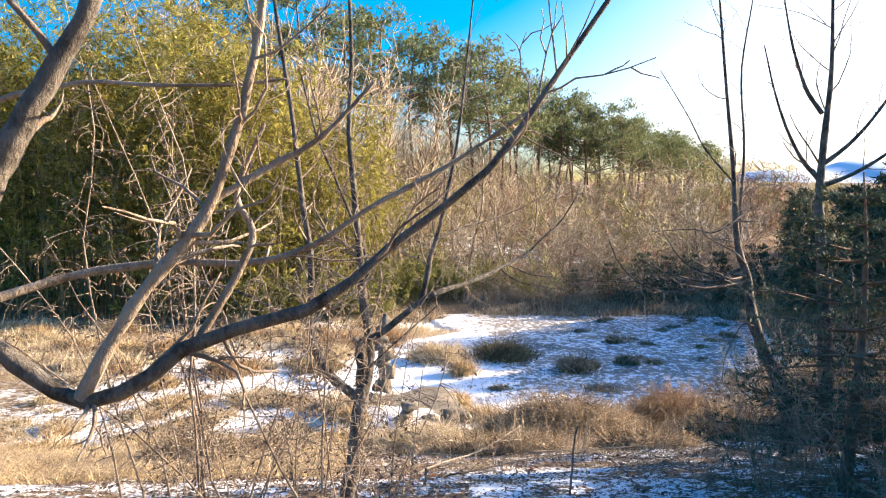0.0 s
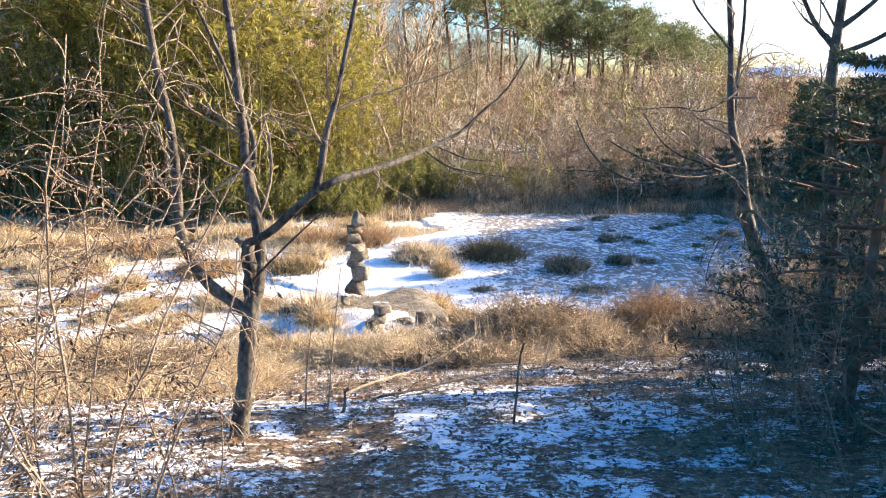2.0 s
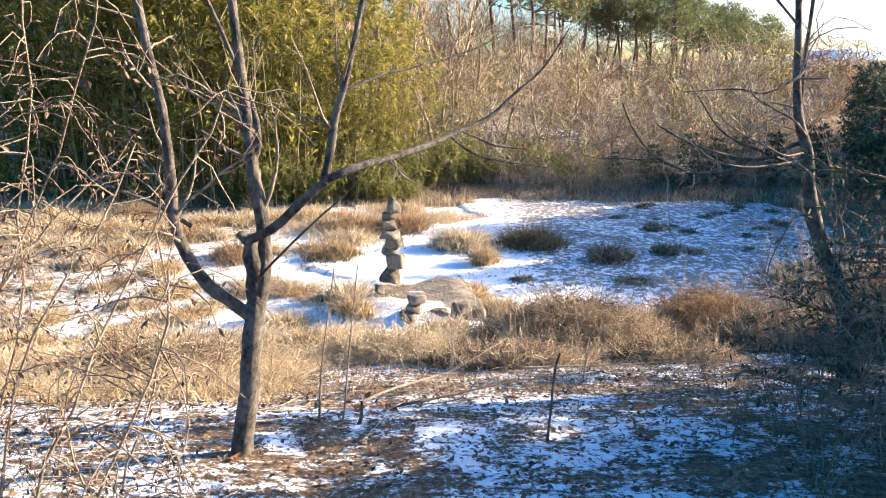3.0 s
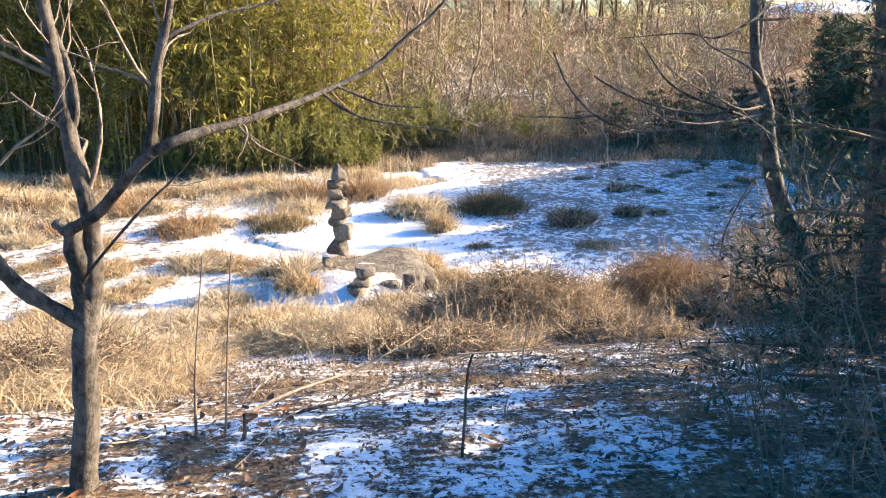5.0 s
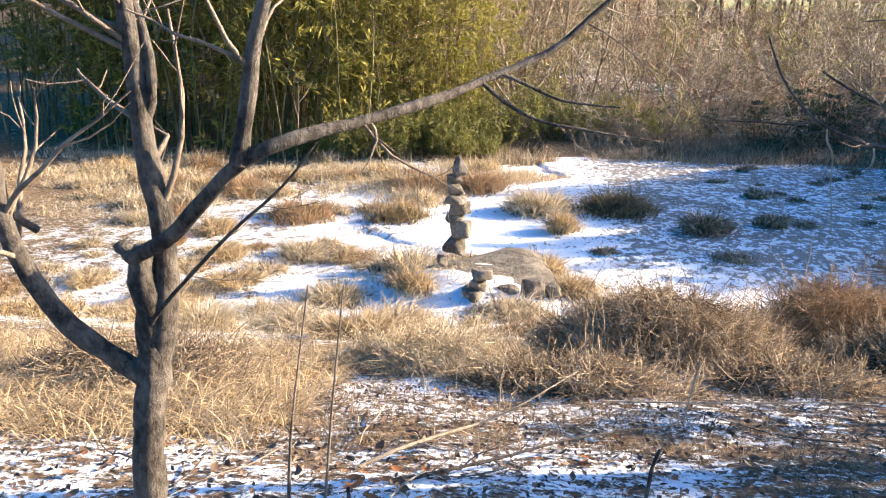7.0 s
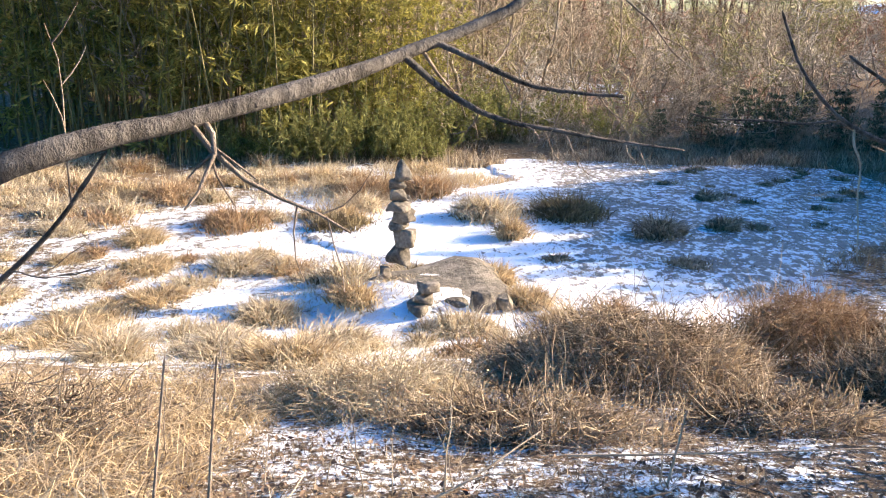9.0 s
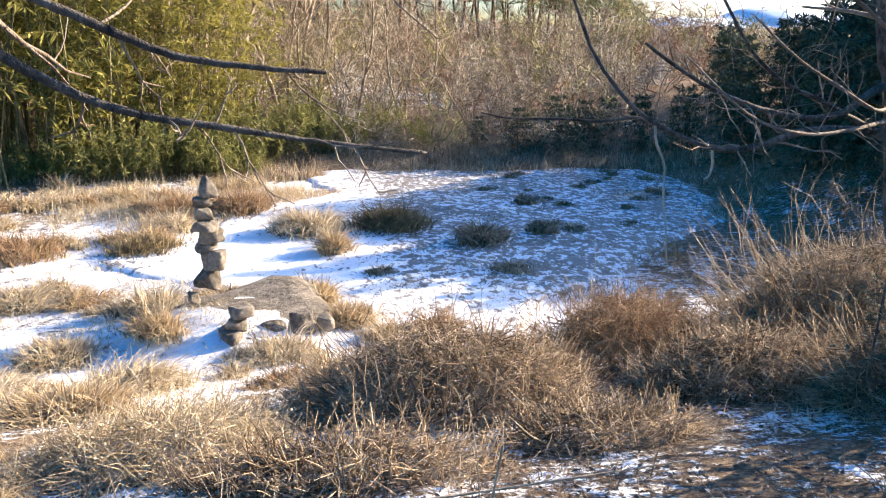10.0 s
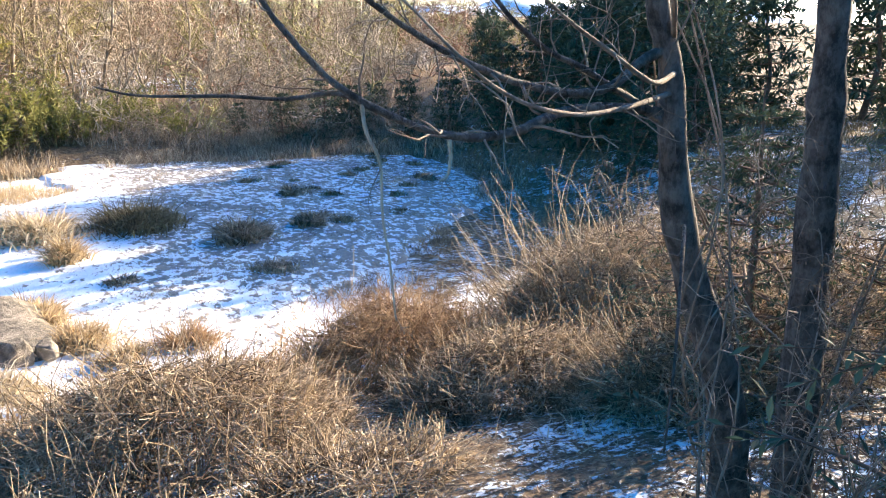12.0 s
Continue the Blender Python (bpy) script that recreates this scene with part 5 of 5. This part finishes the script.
thicket(1.5, 10.35, 1.2, 0.95, 0.72, 3600, "rounded mound of brown dead brambles on the bank", 401)
thicket(-0.35, 9.4, 0.75, 0.75, 0.32, 1500, "low mound of dry twiggy weeds in the snow", 402, PALE)
thicket(0.75, 8.6, 0.9, 0.4, 0.18, 1080, "low brown bramble mat at the bank's edge", 403)
thicket(3.4, 11.5, 1.0, 0.75, 0.85, 2400, "arching mound of reddish dry grass and brambles", 404, RUST)
thicket(3.8, 10.1, 0.9, 0.7, 0.5, 1900, "sprawling brown brambles near the tree", 405)
thicket(5.6, 11.6, 1.2, 1.1, 1.4, 4200, "tall dense rusty brown bush by the pond", 406, THATCH, 0.1)
thicket(7.8, 13.5, 1.5, 1.3, 1.5, 1872, "tall dense brown bush by the pond", 407, THATCH, 0.1)
thicket(4.9, 9.2, 1.0, 0.75, 0.8, 2200, "brown brambles among the trees", 408)
thicket(-2.3, 8.1, 0.9, 0.5, 0.36, 1080, "low brown bramble mat in golden grass", 409)
thicket(2.3, 9.0, 0.6, 0.35, 0.2, 648, "low tangle of dry vines in the snow", 410)
thicket(6.1, 9.7, 1.0, 0.8, 1.0, 1800, "brown brambles among the trees", 413)
thicket(2.5, 12.5, 0.7, 0.5, 0.3, 864, "low reddish brambles by the near shore", 412, RUST)
thicket(4.3, 13.6, 1.0, 0.9, 0.6, 1152, "brown brambles at the pond's near shore", 411)

# ---- stems, sticks and vines near the path ----
def stick(name, pts, r0, r1, mat, label, category, n=0, length=0.2, seed=1):
    g, P, R = limb_geo(pts, r0, r1, 18, 6, 0.06, seed)
    ob = part(name, g, mat)
    tagged(ob, label, category)
    if n:
        twig_parts(twigs_on(P, R, n, length, seed + 9, 0.2, 1.0, 0.05, 0.2, 0.5, 0.7), mat, ob)
    return ob


stick("sapling", [(-0.40, 5.95, -0.72), (-0.385, 5.95, -0.45), (-0.36, 5.95, -0.21), (-0.28, 5.95, 0.30)], 0.009, 0.003, BARK_TWIG, "thin upright brown sapling on the bank", "sapling", 2, 0.2, 501)
stick("sapling", [(-0.27, 5.97, -0.72), (-0.24, 5.97, -0.5), (-0.21, 5.97, -0.2), (-0.15, 5.97, 0.30)], 0.009, 0.003, BARK_TWIG, "thin upright brown sapling on the bank", "sapling", 2, 0.2, 502)
stick("sapling", [(-0.2, 5.9, -0.7), (-0.14, 5.9, -0.6), (-0.13, 5.9, -0.48)], 0.014, 0.008, BARK, "short broken brown stump of a sapling", "sapling", 0, 0.2, 503)
stick("stake", [(0.93, 5.7, -0.68), (0.95, 5.7, -0.4), (0.965, 5.7, -0.2), (0.99, 5.7, -0.10)], 0.008, 0.006, BARK, "dark upright stick standing in the snow", "stick", 0, 0.2, 504)
stick("stake", [(1.35, 7.6, -1.0), (1.38, 7.6, -0.8), (1.42, 7.6, -0.55)], 0.008, 0.005, BARK_DEAD, "short bleached stick on the bank", "stick", 0, 0.2, 505)
stick("fallen_branch", [(-0.28, 6.5, -0.76), (-0.10, 6.62, -0.71), (0.10, 6.8, -0.70), (0.27, 6.95, -0.70), (0.45, 7.05, -0.64), (0.72, 7.3, -0.55)], 0.011, 0.004, BARK_DEAD, "long bleached fallen branch on the bank", "fallen branch", 11, 0.4, 506)
stick("fallen_branch", [(-0.05, 6.3, -0.69), (0.37, 6.65, -0.73), (0.78, 7.0, -0.76), (1.3, 7.3, -0.80)], 0.009, 0.004, BARK, "grey fallen branch on the snowy bank", "fallen branch", 9, 0.25, 507)
stick("fallen_branch", [(0.9, 7.9, -0.98), (1.6, 8.0, -0.98), (2.5, 8.1, -0.95)], 0.008, 0.003, BARK_DEAD, "thin dry cane lying on brambles", "fallen branch", 4, 0.3, 508)


def vine_curtain(x, y, z0, z1, n, seed, label):
    r = np.random.default_rng(seed)
    t = thing("dry_vine", label, "dry vine", (x, y, ground_z(x, y)))
    s = np.stack([0.10 * r.normal(size=n), 0.10 * r.normal(size=n), np.full(n, 0.0)], -1)
    P = grow(s, np.tile([0.0, 0, 1.0], (n, 1)), r.uniform(0.45, 1.0, n) * (z1 - z0), 14, 0.12, 0.03, r)
    R = taper(r.uniform(0.003, 0.007, n), np.full(n, 0.002), 14)
    for i in range(n):
        part("stem", Geo().add(*tubes(P[i:i + 1], R[i:i + 1], 5)), BARK_TWIG, t)
    s3, d3, rad, n3 = sprout(P, R, 80, 0.05, 1.0, 1.2, r)
    S = grow(s3, d3, r.uniform(0.06, 0.25, len(n3)), 5, 0.35, -0.25, r)
    tagged(part("tendrilwork", Geo().add(*tubes(S, taper(np.full(len(n3), 0.0022), np.full(len(n3), 0.001), 5), 3)), BARK_TWIG, t), kind="stuff")
    s4, d4, _, _ = sprout(S, taper(np.full(len(n3), 0.002), np.full(len(n3), 0.001), 5), 5, 0.3, 1.0, 0.8, r, 0.6)
    d4 = unit(d4 + np.array([0, 0, -0.8]))
    ln = r.uniform(0.009, 0.022, len(s4))
    g = Geo()
    leaf_quads(g, s4 + d4 * 0.02, d4, r.normal(0, 1, d4.shape), ln, ln * 0.4)
    tagged(part("leafage", g, LITTER, t, smooth=False), kind="stuff")
    return t


vine_curtain(-0.52, 3.05, -0.3, 2.6, 10, 521, "tangle of dry climbing vines with shrivelled leaves")
vine_curtain(-0.95, 3.3, -0.3, 2.8, 12, 522, "tangle of dry climbing vines with shrivelled leaves")
vine_curtain(3.25, 7.38, -0.9, 1.4, 5, 524, "dry vines hanging about the tree trunk")
vine_curtain(3.95, 7.45, -0.9, 1.6, 5, 525, "dry vines hanging about the tree trunk")
vine_curtain(-0.28, 3.4, -0.4, 1.2, 3, 523, "few thin dry vine stems with shrivelled leaves")

for i, (x, y, h) in enumerate(((2.2, 5.2, 1.1), (2.5, 4.6, 1.4), (2.05, 4.9, 0.8), (2.7, 6.6, 1.2), (2.35, 6.0, 0.9), (3.0, 4.4, 1.3), (1.9, 5.7, 0.7), (2.6, 5.3, 1.0), (1.75, 6.6, 0.6), (3.1, 6.9, 1.0), (2.9, 5.0, 1.2))):
    p = bare_tree("shrub", h, 5, 0.35, 530 + i, "thin leafless twiggy shrub in the shade", "shrub", "twiggy shrubs beside the path", BARK_TWIG, 5, 4, 0.006, 0.05, 0.2)
    place(p, x, y)

# more windfall twigs and dry weed stalks over the bank
r = np.random.default_rng(71)
for i in range(26):
    x, y, a = r.uniform(-1.6, 3.2), r.uniform(5.6, 8.6), r.uniform(0, 6.28)
    k = r.uniform(0.15, 0.5)
    pts = [(x + k * q * math.cos(a) + 0.02 * r.normal(), y + k * q * math.sin(a) + 0.02 * r.normal(), ground_z(x + k * q * math.cos(a), y + k * q * math.sin(a)) + 0.015 + 0.03 * abs(q)) for q in (-1, -0.4, 0.3, 1)]
    stick("fallen_twig", pts, 0.005, 0.002, (BARK_DEAD, BARK_TWIG, BARK)[i % 3], "thin dry twig lying on leaf litter", "twig", 2, 0.15, 540 + i)
for i in range(22):
    x, y = r.uniform(-1.5, 2.6), r.uniform(7.0, 9.6)
    z, h = ground_z(x, y), r.uniform(0.25, 0.6)
    dx = r.normal(0, 0.12)
    stick("weed_stalk", [(x, y, z - 0.03), (x + dx * 0.3, y, z + h * 0.5), (x + dx, y + r.normal(0, 0.05), z + h)], 0.004, 0.0015, (BARK_TWIG, BARK_DEAD)[i % 2], "thin dead weed stalk standing on the bank", "weed stalk", 3, 0.15, 570 + i)

# ---- fallen leaves ----
def leaf_mesh(seed, L=0.085):
    """A curled, lobed dead leaf."""
    r = np.random.default_rng(seed)
    n = 5
    s = np.linspace(0, 1, n)
    w = L * 0.24 * np.sin(math.pi * np.clip(s * 0.93 + 0.05, 0, 1)) ** 0.8 * (1 + 0.25 * np.sin(s * 19 + seed))
    curl = r.uniform(0.15, 0.5) * L
    mid = np.stack([(s - 0.5) * L, 0 * s, curl * (2 * s - 1) ** 2 * 0.6], -1)
    up = np.stack([0 * s, w, 0.6 * w * r.uniform(0.2, 0.9)], -1)
    dn = np.stack([0 * s, -w, 0.6 * w * r.uniform(0.2, 0.9)], -1)
    v = np.concatenate([mid, mid + up, mid + dn])
    i = np.arange(n - 1)
    f = np.concatenate([np.stack([i, i + 1, i + n + 1, i + n], -1), np.stack([i + 1, i, i + 2 * n, i + 2 * n + 1], -1)])
    return v, f


litter = thing("leaf_litter", "scattered curled brown dead leaves on thin snow", "fallen leaves", (0, 0, ground_z(0, 0)), kind="stuff")
kinds = []
for i in range(5):
    v, f = leaf_mesh(600 + i)
    me = Geo().add(v, f).mesh("leaf")
    me.materials.append(LEAF_RUST if i == 0 else LITTER)
    kinds.append(me)
r = np.random.default_rng(61)
for i in range(300):
    x, y = r.uniform(-1.8, 3.4), r.uniform(5.0, 7.6)
    if i % 5 == 0 and i < 100:
        x, y = -0.12 + 0.14 * r.normal(), 6.3 + 0.12 * r.normal()
    ob = part("leaf", kinds[i % 5], None, litter)
    ob.location = (x, y, ground_z(x, y) + 0.012 - litter.location[2])
    ob.rotation_euler = (r.normal(0, 0.16), r.normal(0, 0.16), r.uniform(0, 6.28))
    k = r.uniform(0.4, 0.95)
    ob.scale = (k, k, k)
n = 26000
x = np.concatenate([r.uniform(-3.2, 4.8, 21000), r.uniform(-2, 5.5, n - 21000)])
y = np.concatenate([r.uniform(2.0, 8.4, 21000), r.uniform(7.5, 12.5, n - 21000)])
g = Geo()
d = np.stack([np.cos(x * 91), np.sin(x * 91), r.normal(0, 0.25, n)], -1)
ln = r.uniform(0.014, 0.052, n)
leaf_quads(g, np.stack([x, y, land(x, y) + 0.010 + 0.012 * r.uniform(size=n)], -1), d, r.normal(0, 0.35, (n, 3)) + [0, 0, 1], ln, ln * r.uniform(0.25, 0.7, n))
tagged(part("leaf_litter", g, LITTER, smooth=False), "deep scatter of small brown dead leaves on the bank", "fallen leaves", kind="stuff")
